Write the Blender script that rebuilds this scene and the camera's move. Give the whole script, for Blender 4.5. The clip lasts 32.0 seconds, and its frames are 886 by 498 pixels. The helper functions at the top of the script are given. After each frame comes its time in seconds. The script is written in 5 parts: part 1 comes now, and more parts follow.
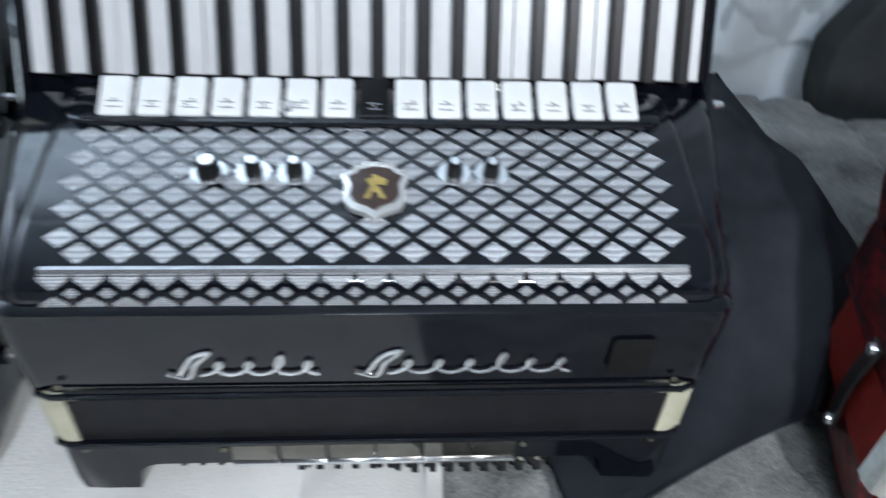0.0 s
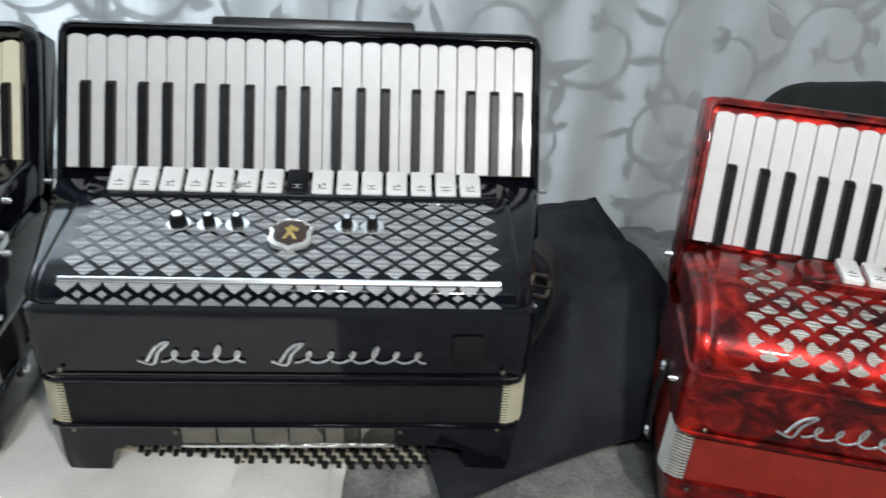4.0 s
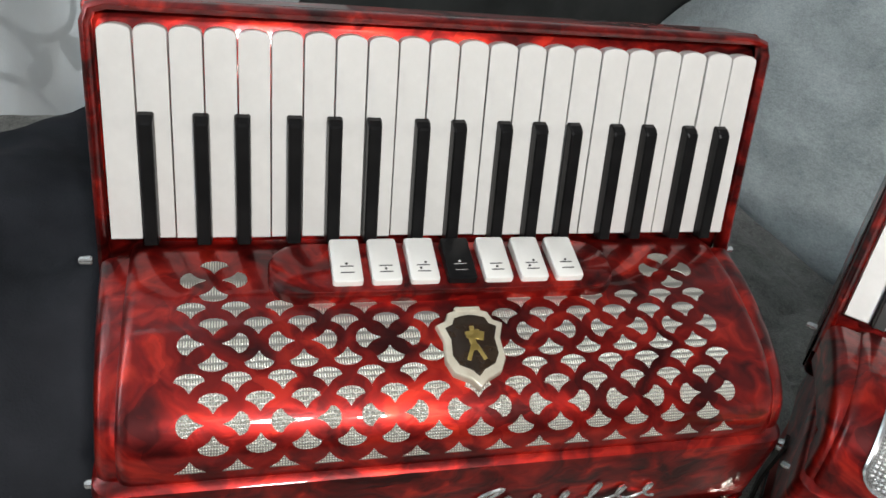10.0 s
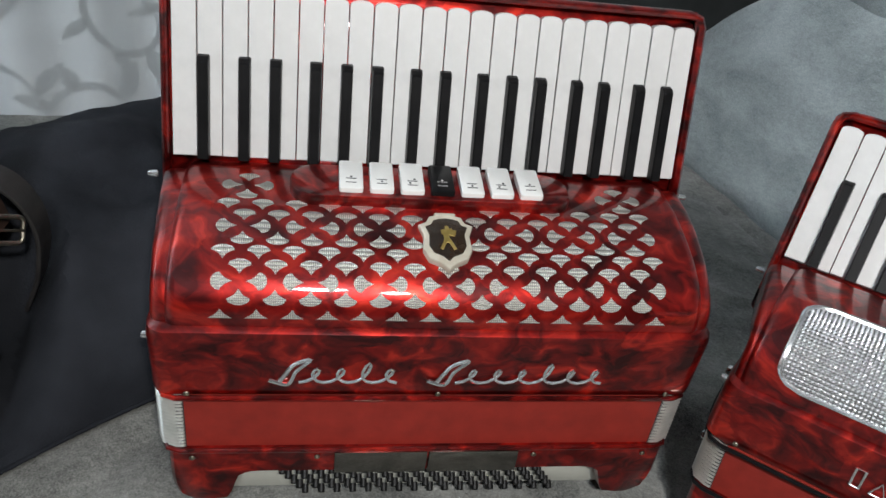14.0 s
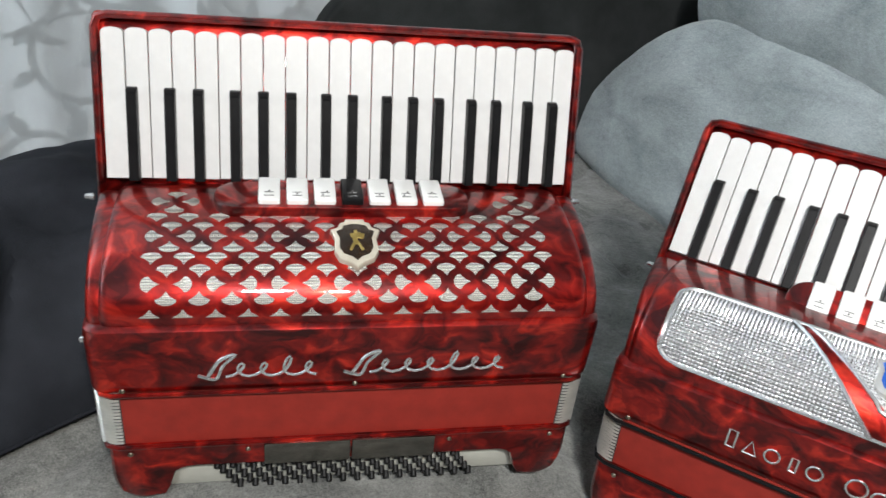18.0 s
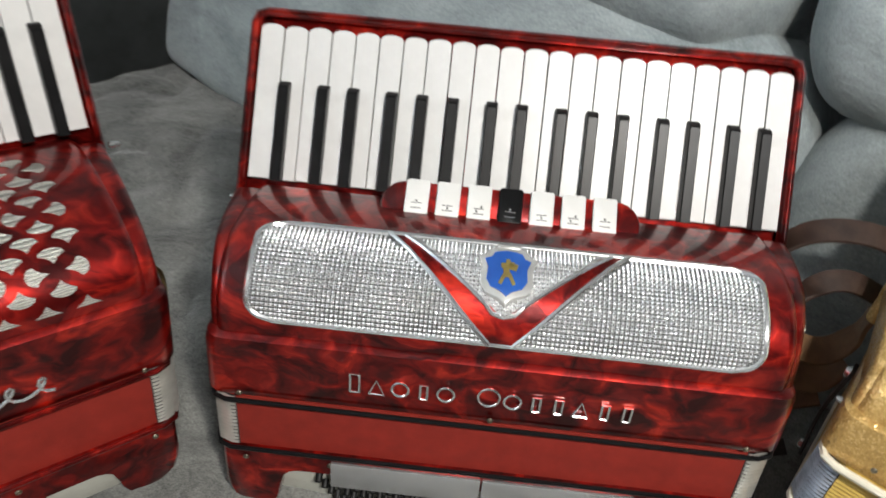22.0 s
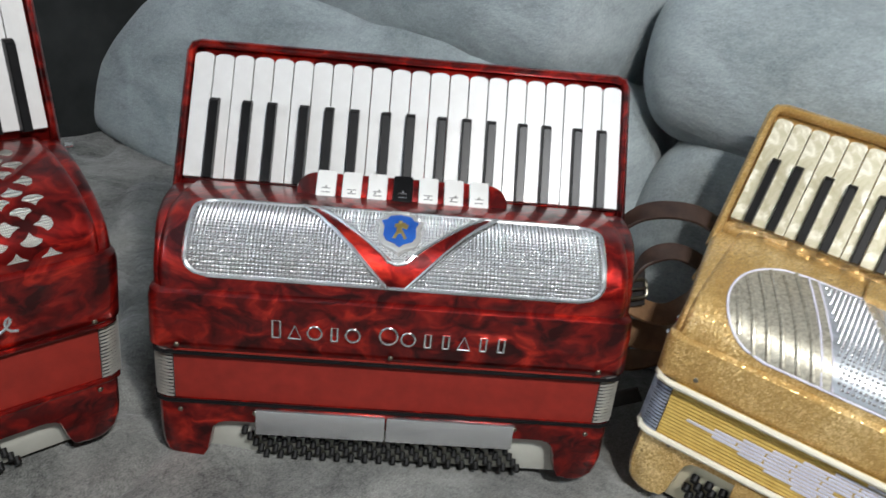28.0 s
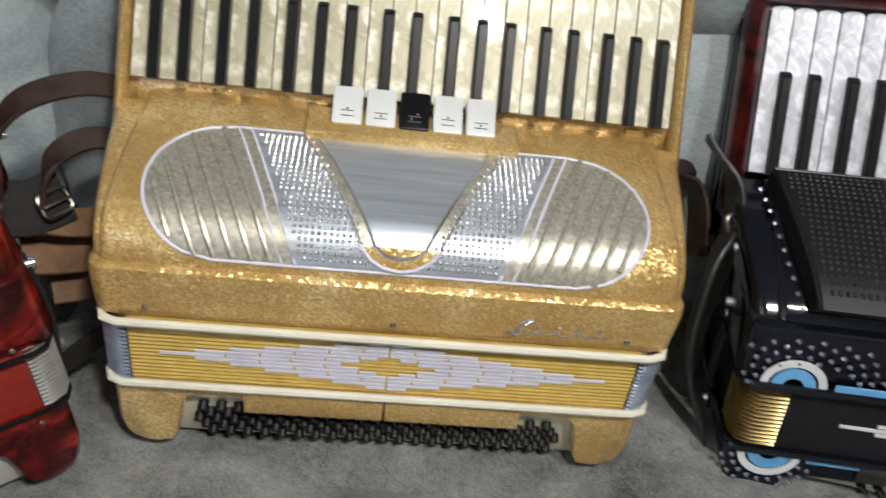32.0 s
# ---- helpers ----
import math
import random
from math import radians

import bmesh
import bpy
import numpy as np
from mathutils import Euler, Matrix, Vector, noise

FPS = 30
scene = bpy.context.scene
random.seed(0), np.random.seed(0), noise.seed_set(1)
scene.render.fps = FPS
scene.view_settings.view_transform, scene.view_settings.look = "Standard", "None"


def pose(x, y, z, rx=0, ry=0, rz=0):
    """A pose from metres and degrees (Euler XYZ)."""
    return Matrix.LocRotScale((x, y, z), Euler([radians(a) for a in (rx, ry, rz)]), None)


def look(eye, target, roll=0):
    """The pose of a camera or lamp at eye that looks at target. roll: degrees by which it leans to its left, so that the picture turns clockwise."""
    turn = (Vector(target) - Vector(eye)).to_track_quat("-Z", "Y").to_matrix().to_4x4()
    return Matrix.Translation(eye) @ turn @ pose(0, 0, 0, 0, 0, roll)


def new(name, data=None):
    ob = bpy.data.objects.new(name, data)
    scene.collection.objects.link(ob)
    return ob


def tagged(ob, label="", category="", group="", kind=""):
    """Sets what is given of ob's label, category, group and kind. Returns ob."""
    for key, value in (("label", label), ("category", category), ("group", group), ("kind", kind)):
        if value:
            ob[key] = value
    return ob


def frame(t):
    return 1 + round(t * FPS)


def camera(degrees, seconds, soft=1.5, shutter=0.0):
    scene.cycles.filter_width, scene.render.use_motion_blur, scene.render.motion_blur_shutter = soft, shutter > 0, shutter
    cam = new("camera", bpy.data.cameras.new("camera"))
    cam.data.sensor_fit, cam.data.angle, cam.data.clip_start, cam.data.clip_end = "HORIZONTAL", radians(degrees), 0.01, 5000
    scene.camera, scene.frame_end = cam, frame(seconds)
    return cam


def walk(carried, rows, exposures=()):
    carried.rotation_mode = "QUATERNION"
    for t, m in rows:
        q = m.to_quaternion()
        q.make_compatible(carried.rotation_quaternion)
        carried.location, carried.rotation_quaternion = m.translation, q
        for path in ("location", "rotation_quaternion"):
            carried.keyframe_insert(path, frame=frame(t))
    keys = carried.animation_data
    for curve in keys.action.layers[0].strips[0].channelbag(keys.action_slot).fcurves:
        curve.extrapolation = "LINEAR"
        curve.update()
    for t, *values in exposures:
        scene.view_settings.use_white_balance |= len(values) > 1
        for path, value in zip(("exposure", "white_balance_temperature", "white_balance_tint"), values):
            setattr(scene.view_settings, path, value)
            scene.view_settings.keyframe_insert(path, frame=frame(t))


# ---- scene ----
cam = camera(58.48, 32.0, shutter=0.6)
PATH = [
    (0, (-0.2416, 0.2477, 0.5106), (-0.0883, 1.8061, -0.7336), 8.40),
    (0.5, (-0.2869, 0.1603, 0.5106), (-0.2391, 1.8772, -0.5141), 8.45),
    (1, (-0.2889, 0.0890, 0.4946), (-0.1324, 1.9035, -0.3318), 9.45),
    (1.5, (-0.2856, 0.0286, 0.4911), (-0.1453, 1.8481, -0.3273), 9.33),
    (2, (-0.3024, -0.0135, 0.5062), (-0.0590, 1.8137, -0.2697), 10.83),
    (2.5, (-0.2844, -0.0278, 0.5140), (-0.0925, 1.8114, -0.2480), 9.25),
    (4.5, (-0.0651, 0.0031, 0.5548), (0.0322, 1.7783, -0.3613), 7.32),
    (5, (0.0153, 0.0197, 0.5642), (0.1833, 1.7538, -0.4179), 5.79),
    (5.5, (0.0468, 0.0701, 0.5651), (0.5025, 1.7207, -0.4682), 8.15),
    (6, (0.0766, 0.1271, 0.5645), (0.6455, 1.6891, -0.5474), 8.20),
    (6.5, (0.0939, 0.1687, 0.5605), (0.7596, 1.6842, -0.5621), 9.13),
    (7, (0.1070, 0.2075, 0.5594), (0.8311, 1.6916, -0.5690), 9.94),
    (7.5, (0.1084, 0.2298, 0.5662), (0.8840, 1.6961, -0.5512), 10.39),
    (8, (0.1092, 0.2383, 0.5685), (0.9123, 1.6891, -0.5496), 9.89),
    (8.5, (0.1155, 0.2491, 0.5586), (0.8803, 1.6905, -0.5979), 8.31),
    (9, (0.1244, 0.2749, 0.5384), (0.9001, 1.6470, -0.6927), 9.76),
    (9.5, (0.1371, 0.2891, 0.5429), (0.9143, 1.6925, -0.6514), 10.29),
    (10, (0.1401, 0.2843, 0.5514), (0.9059, 1.7129, -0.6202), 11.11),
    (10.5, (0.1391, 0.2733, 0.5554), (0.9133, 1.7178, -0.5910), 11.04),
    (11, (0.1338, 0.2612, 0.5562), (0.9197, 1.7104, -0.5761), 11.13),
    (11.5, (0.1300, 0.2539, 0.5558), (0.9229, 1.7042, -0.5702), 10.83),
    (12, (0.1266, 0.2518, 0.5593), (0.9501, 1.6847, -0.5670), 12.17),
    (12.5, (0.1310, 0.2285, 0.5611), (0.9424, 1.6890, -0.5381), 10.92),
    (13, (0.1371, 0.1933, 0.5563), (0.8666, 1.6853, -0.5581), 9.80),
    (13.5, (0.1401, 0.1498, 0.5392), (0.8077, 1.6827, -0.5582), 9.58),
    (15.5, (0.1524, 0.0503, 0.5523), (0.7280, 1.7053, -0.4118), 7.97),
    (16, (0.1546, 0.0468, 0.5545), (0.7402, 1.6959, -0.4139), 8.00),
    (16.5, (0.1585, 0.0394, 0.5524), (0.7467, 1.7009, -0.3928), 7.72),
    (17, (0.1608, 0.0372, 0.5525), (0.7705, 1.6859, -0.4015), 8.07),
    (17.5, (0.1616, 0.0270, 0.5502), (0.8091, 1.6535, -0.4169), 7.55),
    (18, (0.1664, 0.0195, 0.5514), (0.8696, 1.6312, -0.4015), 7.61),
    (18.5, (0.1775, 0.0183, 0.5540), (0.9027, 1.6126, -0.4115), 7.32),
    (19, (0.1814, 0.0138, 0.5551), (0.9635, 1.5861, -0.4020), 7.16),
    (19.5, (0.1797, 0.0162, 0.5543), (1.0405, 1.5451, -0.4057), 7.52),
    (20, (0.1946, 0.0051, 0.5572), (1.1239, 1.4937, -0.4023), 7.23),
    (20.5, (0.2124, 0.0010, 0.5543), (1.2317, 1.4157, -0.4251), 6.87),
    (21, (0.2511, -0.0048, 0.5521), (1.3691, 1.3243, -0.4396), 6.74),
    (21.5, (0.2899, 0.0305, 0.5473), (1.4832, 1.2451, -0.5019), 6.07),
    (22, (0.3279, 0.0828, 0.5286), (1.5997, 1.1612, -0.5758), 6.51),
    (22.5, (0.3502, 0.1219, 0.5132), (1.6327, 1.0550, -0.7051), 6.30),
    (23, (0.3601, 0.1481, 0.4975), (1.6254, 1.0112, -0.7887), 5.58),
    (23.5, (0.3679, 0.1519, 0.4930), (1.6433, 0.9833, -0.8040), 7.11),
    (24, (0.3760, 0.1373, 0.4874), (1.6796, 0.9323, -0.8045), 7.46),
    (24.5, (0.3694, 0.1275, 0.4777), (1.7449, 0.9567, -0.7141), 8.42),
    (26.5, (0.2754, 0.0533, 0.4743), (1.7567, 1.0280, -0.4509), 6.07),
    (27, (0.2347, -0.0062, 0.4688), (1.7026, 0.9792, -0.4661), 7.69),
    (27.5, (0.2179, -0.0372, 0.4781), (1.6875, 0.9826, -0.4164), 7.26),
    (28, (0.2087, -0.0487, 0.4940), (1.7020, 0.9822, -0.3471), 7.50),
    (28.5, (0.1990, -0.0786, 0.5040), (1.7609, 0.8766, -0.3010), 6.87),
    (29, (0.1990, -0.1161, 0.5102), (1.8324, 0.7301, -0.2745), 5.25),
    (29.5, (0.2087, -0.1402, 0.5251), (1.8820, 0.6362, -0.2479), 4.02),
    (30, (0.2542, -0.1628, 0.5333), (1.9658, 0.5028, -0.2588), 2.91),
    (30.5, (0.3411, -0.1538, 0.5102), (2.0960, 0.2558, -0.3574), 1.45),
    (31, (0.4028, -0.1227, 0.4891), (2.1221, 0.0897, -0.5104), 2.75),
    (31.5, (0.4241, -0.1100, 0.4681), (2.0981, 0.0374, -0.6163), 2.12),
    (32, (0.4322, -0.1192, 0.4762), (2.0595, -0.0623, -0.6851), 2.85),
]
EXPOSURES = [(0.0, 0.0, 5800, 10), (1.0, 0.14, 5800, 10), (2.5, -0.05, 5850, 10), (4.5, -0.25, 6700, 10), (6.0, 0.06, 7200, 10), (8.0, 0.02, 7050, 10), (10.0, -0.29, 6750, 10), (13.5, -0.40, 6450, 10), (16.0, 0.03, 6450, 10), (17.0, 0.03, 6500, 10),
             (20.0, -0.12, 6600, 10), (22.0, -0.28, 6800, 10), (24.0, -0.24, 6950, 10), (26.5, -0.48, 6750, 10), (28.0, -0.37, 6400, 10), (30.0, -0.62, 6300, 10), (32.0, -0.60, 6600, 10)]
walk(cam, [(t, look(eye, target, roll)) for t, eye, target, roll in PATH], EXPOSURES)

# ---- world and lamps ----
world = bpy.data.worlds.new("room_air")
scene.world = world
world.use_nodes = True
world.node_tree.nodes["Background"].inputs[0].default_value = (0.75, 0.82, 0.9, 1)
world.node_tree.nodes["Background"].inputs[1].default_value = 0.05


def area_lamp(name, eye, target, size, watts, colour, high=None):
    data = bpy.data.lights.new(name, "AREA")
    data.shape, data.size, data.energy, data.color = "RECTANGLE" if high else "DISK", size, watts, colour
    if high:
        data.size_y = high
    ob = new(name, data)
    ob.matrix_world = look(eye, target)
    return ob


area_lamp("ceiling_lamp_light", (-0.4, -1.45, 2.36), (0.3, 0.5, 0.0), 0.36, 60, (0.90, 0.95, 1.0))
# no standing lamp here: fixed front light added in place of a camera flash
area_lamp("added_front_light", (0.20, -0.42, 1.08), (0.42, 0.35, 0.1), 0.09, 18, (1.0, 0.97, 0.92))
area_lamp("window_daylight", (-1.42, 1.92, 1.15), (-1.15, 0.0, 0.9), 1.6, 270, (0.84, 0.92, 1.0), 1.4)


# ---- materials ----
def material(name, base, rough=0.5, metal=0.0, coat=0.0, spec=0.5):
    m = bpy.data.materials.new(name)
    m.use_nodes = True
    b = m.node_tree.nodes["Principled BSDF"]
    b.inputs["Base Color"].default_value = (*base, 1)
    b.inputs["Roughness"].default_value = rough
    b.inputs["Metallic"].default_value = metal
    b.inputs["Coat Weight"].default_value = coat
    b.inputs["Coat Roughness"].default_value = 0.04
    b.inputs["Specular IOR Level"].default_value = spec
    return m, m.node_tree.nodes, m.node_tree.links, b


def node(nodes, kind, **inputs):
    n = nodes.new(kind)
    for key, value in inputs.items():
        n.inputs[key.replace("_", " ")].default_value = value
    return n


def coords(nodes, links, scale=(1, 1, 1), rot=(0, 0, 0)):
    tc = nodes.new("ShaderNodeTexCoord")
    mp = nodes.new("ShaderNodeMapping")
    mp.inputs["Scale"].default_value = scale
    mp.inputs["Rotation"].default_value = rot
    links.new(tc.outputs["Object"], mp.inputs["Vector"])
    return mp.outputs["Vector"]


def ramp(nodes, links, fac, stops):
    r = nodes.new("ShaderNodeValToRGB")
    while len(r.color_ramp.elements) < len(stops):
        r.color_ramp.elements.new(0.5)
    for e, (at, c) in zip(r.color_ramp.elements, stops):
        e.position, e.color = at, (*c, 1)
    links.new(fac, r.inputs["Fac"])
    return r.outputs["Color"]


def bump(nodes, links, b, height, strength, distance):
    n = nodes.new("ShaderNodeBump")
    n.inputs["Strength"].default_value = strength
    n.inputs["Distance"].default_value = distance
    links.new(height, n.inputs["Height"])
    links.new(n.outputs["Normal"], b.inputs["Normal"])


def grained(name, dark, light, scale, rough=0.5, metal=0.0, coat=0.0, detail=4.0, relief=0.0, reldist=0.001, spread=(0.3, 0.7), stretch=(1, 1, 1), relscale=None, distort=0.0, spec=0.5):
    m, n, l, b = material(name, light, rough, metal, coat, spec)
    v = coords(n, l, stretch)
    t = node(n, "ShaderNodeTexNoise", Scale=scale, Detail=detail, Roughness=0.6, Distortion=distort)
    l.new(v, t.inputs["Vector"])
    l.new(ramp(n, l, t.outputs["Fac"], [(spread[0], dark), (spread[1], light)]), b.inputs["Base Color"])
    if relief:
        t2 = node(n, "ShaderNodeTexNoise", Scale=relscale or scale * 6, Detail=3.0)
        l.new(v, t2.inputs["Vector"])
        bump(n, l, b, t2.outputs["Fac"], relief, reldist)
    return m


def pearloid(name, stops, scale=20.0, rough=0.38, metal=0.8, coat=0.7):
    """Celluloid with swirling pearl clouds under a hard clear gloss."""
    m, n, l, b = material(name, stops[-1][1], rough, metal, coat)
    v = coords(n, l, (1, 1, 1.5))
    warp = node(n, "ShaderNodeTexNoise", Scale=scale * 0.8, Detail=3.0)
    l.new(v, warp.inputs["Vector"])
    add = n.new("ShaderNodeVectorMath")
    add.operation = "MULTIPLY_ADD"
    add.inputs[1].default_value = (0.07, 0.07, 0.07)
    l.new(warp.outputs["Color"], add.inputs[0])
    l.new(v, add.inputs[2])
    cells = node(n, "ShaderNodeTexVoronoi", Scale=scale * 1.6)
    l.new(add.outputs[0], cells.inputs["Vector"])
    cloud = node(n, "ShaderNodeTexNoise", Scale=scale * 2.1, Detail=3.0, Roughness=0.5, Distortion=0.6)
    l.new(add.outputs[0], cloud.inputs["Vector"])
    mix = n.new("ShaderNodeMix")
    mix.inputs["Factor"].default_value = 0.14
    l.new(cloud.outputs["Fac"], mix.inputs[2])
    l.new(cells.outputs["Color"], mix.inputs[3])
    l.new(ramp(n, l, mix.outputs[0], stops), b.inputs["Base Color"])
    bump(n, l, b, cloud.outputs["Fac"], 0.25, 0.002)
    return m


RED_PEARL = pearloid("red_pearloid", [(0.33, (0.045, 0.0014, 0.0016)), (0.45, (0.145, 0.0044, 0.0040)), (0.57, (0.31, 0.010, 0.007)), (0.74, (0.74, 0.038, 0.018))])
WINE = pearloid("wine_celluloid", [(0.35, (0.03, 0.002, 0.004)), (0.7, (0.20, 0.010, 0.016))])
BLACK_GLOSS = grained("black_celluloid", (0.0028, 0.0033, 0.0056), (0.0048, 0.0056, 0.0090), 60, rough=0.10, coat=0.15, relief=0.02, reldist=0.0005, spec=0.45)
BLACK_SATIN = grained("black_satin", (0.012, 0.012, 0.013), (0.02, 0.02, 0.022), 40, rough=0.35, relief=0.05)
KEY_BLACK = grained("black_key_plastic", (0.0045, 0.0045, 0.005), (0.008, 0.008, 0.0085), 80, rough=0.33, spec=0.16)
BUTTON_BLACK = grained("black_button_plastic", (0.004, 0.004, 0.004), (0.007, 0.007, 0.007), 80, rough=0.5, spec=0.3)
KEY_WHITE = grained("white_key_plastic", (0.53, 0.53, 0.525), (0.60, 0.60, 0.59), 30, rough=0.34, coat=0.06, spread=(0.35, 0.65), spec=0.4)
KEY_CREAM = grained("cream_key_plastic", (0.62, 0.58, 0.42), (0.70, 0.66, 0.50), 30, rough=0.34, coat=0.06)
KEY_PEARL = pearloid("ivory_pearl_keys", [(0.36, (0.36, 0.325, 0.205)), (0.52, (0.47, 0.43, 0.30)), (0.70, (0.78, 0.755, 0.64))], 30.0, 0.42, 0.12, 0.08)
KEY_PEARL_COOL = pearloid("white_pearl_keys", [(0.36, (0.38, 0.38, 0.41)), (0.52, (0.52, 0.52, 0.55)), (0.70, (0.80, 0.80, 0.83))], 30.0, 0.42, 0.12, 0.08)
CHROME = grained("chrome", (0.72, 0.73, 0.74), (0.86, 0.87, 0.88), 90, rough=0.16, metal=0.9)
GUNMETAL = grained("dark_gunmetal", (0.03, 0.03, 0.035), (0.07, 0.07, 0.08), 200, rough=0.3, metal=0.8)
MIRROR = grained("mirror_plate", (0.17, 0.165, 0.15), (0.25, 0.24, 0.215), 40, rough=0.06, metal=1.0)
SILVER = grained("pressed_silver", (0.72, 0.72, 0.72), (0.92, 0.92, 0.92), 300, rough=0.17, metal=0.95)
STEEL = grained("brushed_steel", (0.60, 0.61, 0.62), (0.76, 0.77, 0.78), 60, rough=0.27, metal=0.85, stretch=(1, 1, 12), relief=0.1, reldist=0.0004)
CREAM_METAL = grained("cream_corner_metal", (0.44, 0.42, 0.30), (0.56, 0.53, 0.40), 50, rough=0.35, metal=0.3)
NICKEL = grained("aged_nickel", (0.15, 0.14, 0.11), (0.27, 0.25, 0.20), 70, rough=0.36, metal=1.0)
BRASS = grained("aged_gold_metal", (0.40, 0.29, 0.11), (0.60, 0.45, 0.20), 60, rough=0.3, metal=1.0)
BOARD = grained("aged_white_board", (0.44, 0.44, 0.39), (0.54, 0.54, 0.48), 25, rough=0.35)
CORNER = grained("dull_corner_metal", (0.52, 0.52, 0.48), (0.72, 0.71, 0.66), 60, rough=0.3, metal=0.8)
PALE_RIM = grained("pale_badge_rim", (0.46, 0.42, 0.34), (0.62, 0.58, 0.48), 60, rough=0.25, metal=0.3)
BRIGHT_RIM = grained("bright_badge_rim", (0.64, 0.64, 0.62), (0.82, 0.82, 0.80), 60, rough=0.24, metal=0.7)
IVORY = grained("ivory_plastic", (0.62, 0.58, 0.46), (0.72, 0.68, 0.56), 25, rough=0.3)
OFFWHITE = grained("white_plastic", (0.62, 0.62, 0.605), (0.70, 0.70, 0.68), 25, rough=0.3)
RED_CLOTH = grained("red_bellows_cloth", (0.186, 0.0155, 0.010), (0.248, 0.0212, 0.0138), 55, spec=0.3, rough=0.62, relief=0.25, reldist=0.0006, relscale=900)
DARK_CLOTH = grained("black_bellows_cloth", (0.010, 0.010, 0.0115), (0.016, 0.016, 0.018), 55, spec=0.2, rough=0.6, relief=0.25, reldist=0.0006, relscale=900)
GOLD_CLOTH = grained("yellow_bellows_cloth", (0.42, 0.27, 0.05), (0.56, 0.38, 0.09), 55, rough=0.6, relief=0.25, reldist=0.0006, relscale=900)
LEATHER = grained("brown_leather", (0.020, 0.011, 0.008), (0.046, 0.026, 0.019), 70, rough=0.45, relief=0.4, reldist=0.0008, relscale=500)
LEATHER_TAN = grained("tan_leather", (0.13, 0.068, 0.030), (0.22, 0.12, 0.056), 60, rough=0.6, relief=0.4, reldist=0.0008, relscale=500)
LEATHER_BLACK = grained("black_leather", (0.012, 0.011, 0.011), (0.025, 0.023, 0.022), 60, rough=0.42, relief=0.4, reldist=0.0008, relscale=500)
WHITE_CLOTH = grained("white_throw", (0.55, 0.54, 0.50), (0.66, 0.65, 0.61), 14, rough=0.9, relief=0.4, reldist=0.002, relscale=400)
NAVY = grained("dark_navy_cloth", (0.0085, 0.0095, 0.0122), (0.026, 0.0285, 0.0345), 7, rough=0.95, relief=0.5, reldist=0.0012, relscale=420, spec=0.12)
BAG_CLOTH = grained("black_bag_cloth", (0.013, 0.0145, 0.0145), (0.030, 0.033, 0.033), 9, rough=0.85, relief=0.5, reldist=0.001, relscale=380, spec=0.2)
# for the unseen wall only: made dark to cut bounce light and gloss reflections
WALL_UNSEEN_DARK = grained("unseen_wall_darkened", (0.05, 0.046, 0.042), (0.075, 0.068, 0.062), 3, rough=0.8, relief=0.1)
WALL = grained("wall_paint", (0.60, 0.61, 0.62), (0.68, 0.69, 0.70), 3, rough=0.8, relief=0.1)
BADGE_BROWN = grained("dark_brown_enamel", (0.010, 0.006, 0.004), (0.030, 0.018, 0.010), 120, rough=0.2)
BLUE = grained("blue_enamel", (0.012, 0.06, 0.28), (0.02, 0.10, 0.40), 40, rough=0.15, coat=0.6)
SKY = grained("light_blue_enamel", (0.10, 0.30, 0.55), (0.16, 0.40, 0.66), 40, rough=0.2)
GOLD_PAINT = grained("gold_figure", (0.42, 0.30, 0.08), (0.60, 0.46, 0.16), 60, rough=0.35, metal=0.8)


def velvet(name, dark, light, blotch, crease, speck, streak=(1, 1, 1)):
    """Short-piled cloth: brushed patches, a fine speckle of the pile, and soft creases."""
    m, n, l, b = material(name, light, 0.9, spec=0.15)
    b.inputs["Sheen Weight"].default_value = 0.25
    b.inputs["Sheen Roughness"].default_value = 0.45
    v = coords(n, l, streak)
    patch = node(n, "ShaderNodeTexNoise", Scale=blotch, Detail=7.0, Roughness=0.62, Distortion=0.6)
    pile = node(n, "ShaderNodeTexNoise", Scale=520.0, Detail=2.0, Roughness=0.7)
    thread = node(n, "ShaderNodeTexNoise", Scale=150.0, Detail=3.0, Roughness=0.7)
    fold = node(n, "ShaderNodeTexNoise", Scale=8.0, Detail=3.0, Roughness=0.45, Distortion=0.9)
    for t in (patch, pile, thread, fold):
        l.new(v, t.inputs["Vector"])
    add = n.new("ShaderNodeMath")
    add.operation = "MULTIPLY_ADD"
    add.inputs[1].default_value = speck
    l.new(pile.outputs["Fac"], add.inputs[0])
    wide = n.new("ShaderNodeMath")
    wide.operation = "MULTIPLY"
    wide.inputs[1].default_value = 2.2
    l.new(patch.outputs["Fac"], wide.inputs[0])
    l.new(wide.outputs[0], add.inputs[2])
    add2 = n.new("ShaderNodeMath")
    add2.operation = "MULTIPLY_ADD"
    add2.inputs[1].default_value = speck * 0.6
    l.new(thread.outputs["Fac"], add2.inputs[0])
    l.new(add.outputs[0], add2.inputs[2])
    third = n.new("ShaderNodeMath")
    third.operation = "DIVIDE"
    third.inputs[1].default_value = 3.0
    l.new(add2.outputs[0], third.inputs[0])
    c = 1.1 + speck * 0.8
    l.new(ramp(n, l, third.outputs[0], [(max(0.0, c - 0.60) / 3, dark), ((c + 0.60) / 3, light)]), b.inputs["Base Color"])
    ridge = fold.outputs["Fac"]
    tall = n.new("ShaderNodeMath")
    tall.operation = "MULTIPLY_ADD"
    tall.inputs[1].default_value = crease
    l.new(ridge, tall.inputs[0])
    l.new(thread.outputs["Fac"], tall.inputs[2])
    bump(n, l, b, tall.outputs[0], 0.8, 0.0025)
    return m


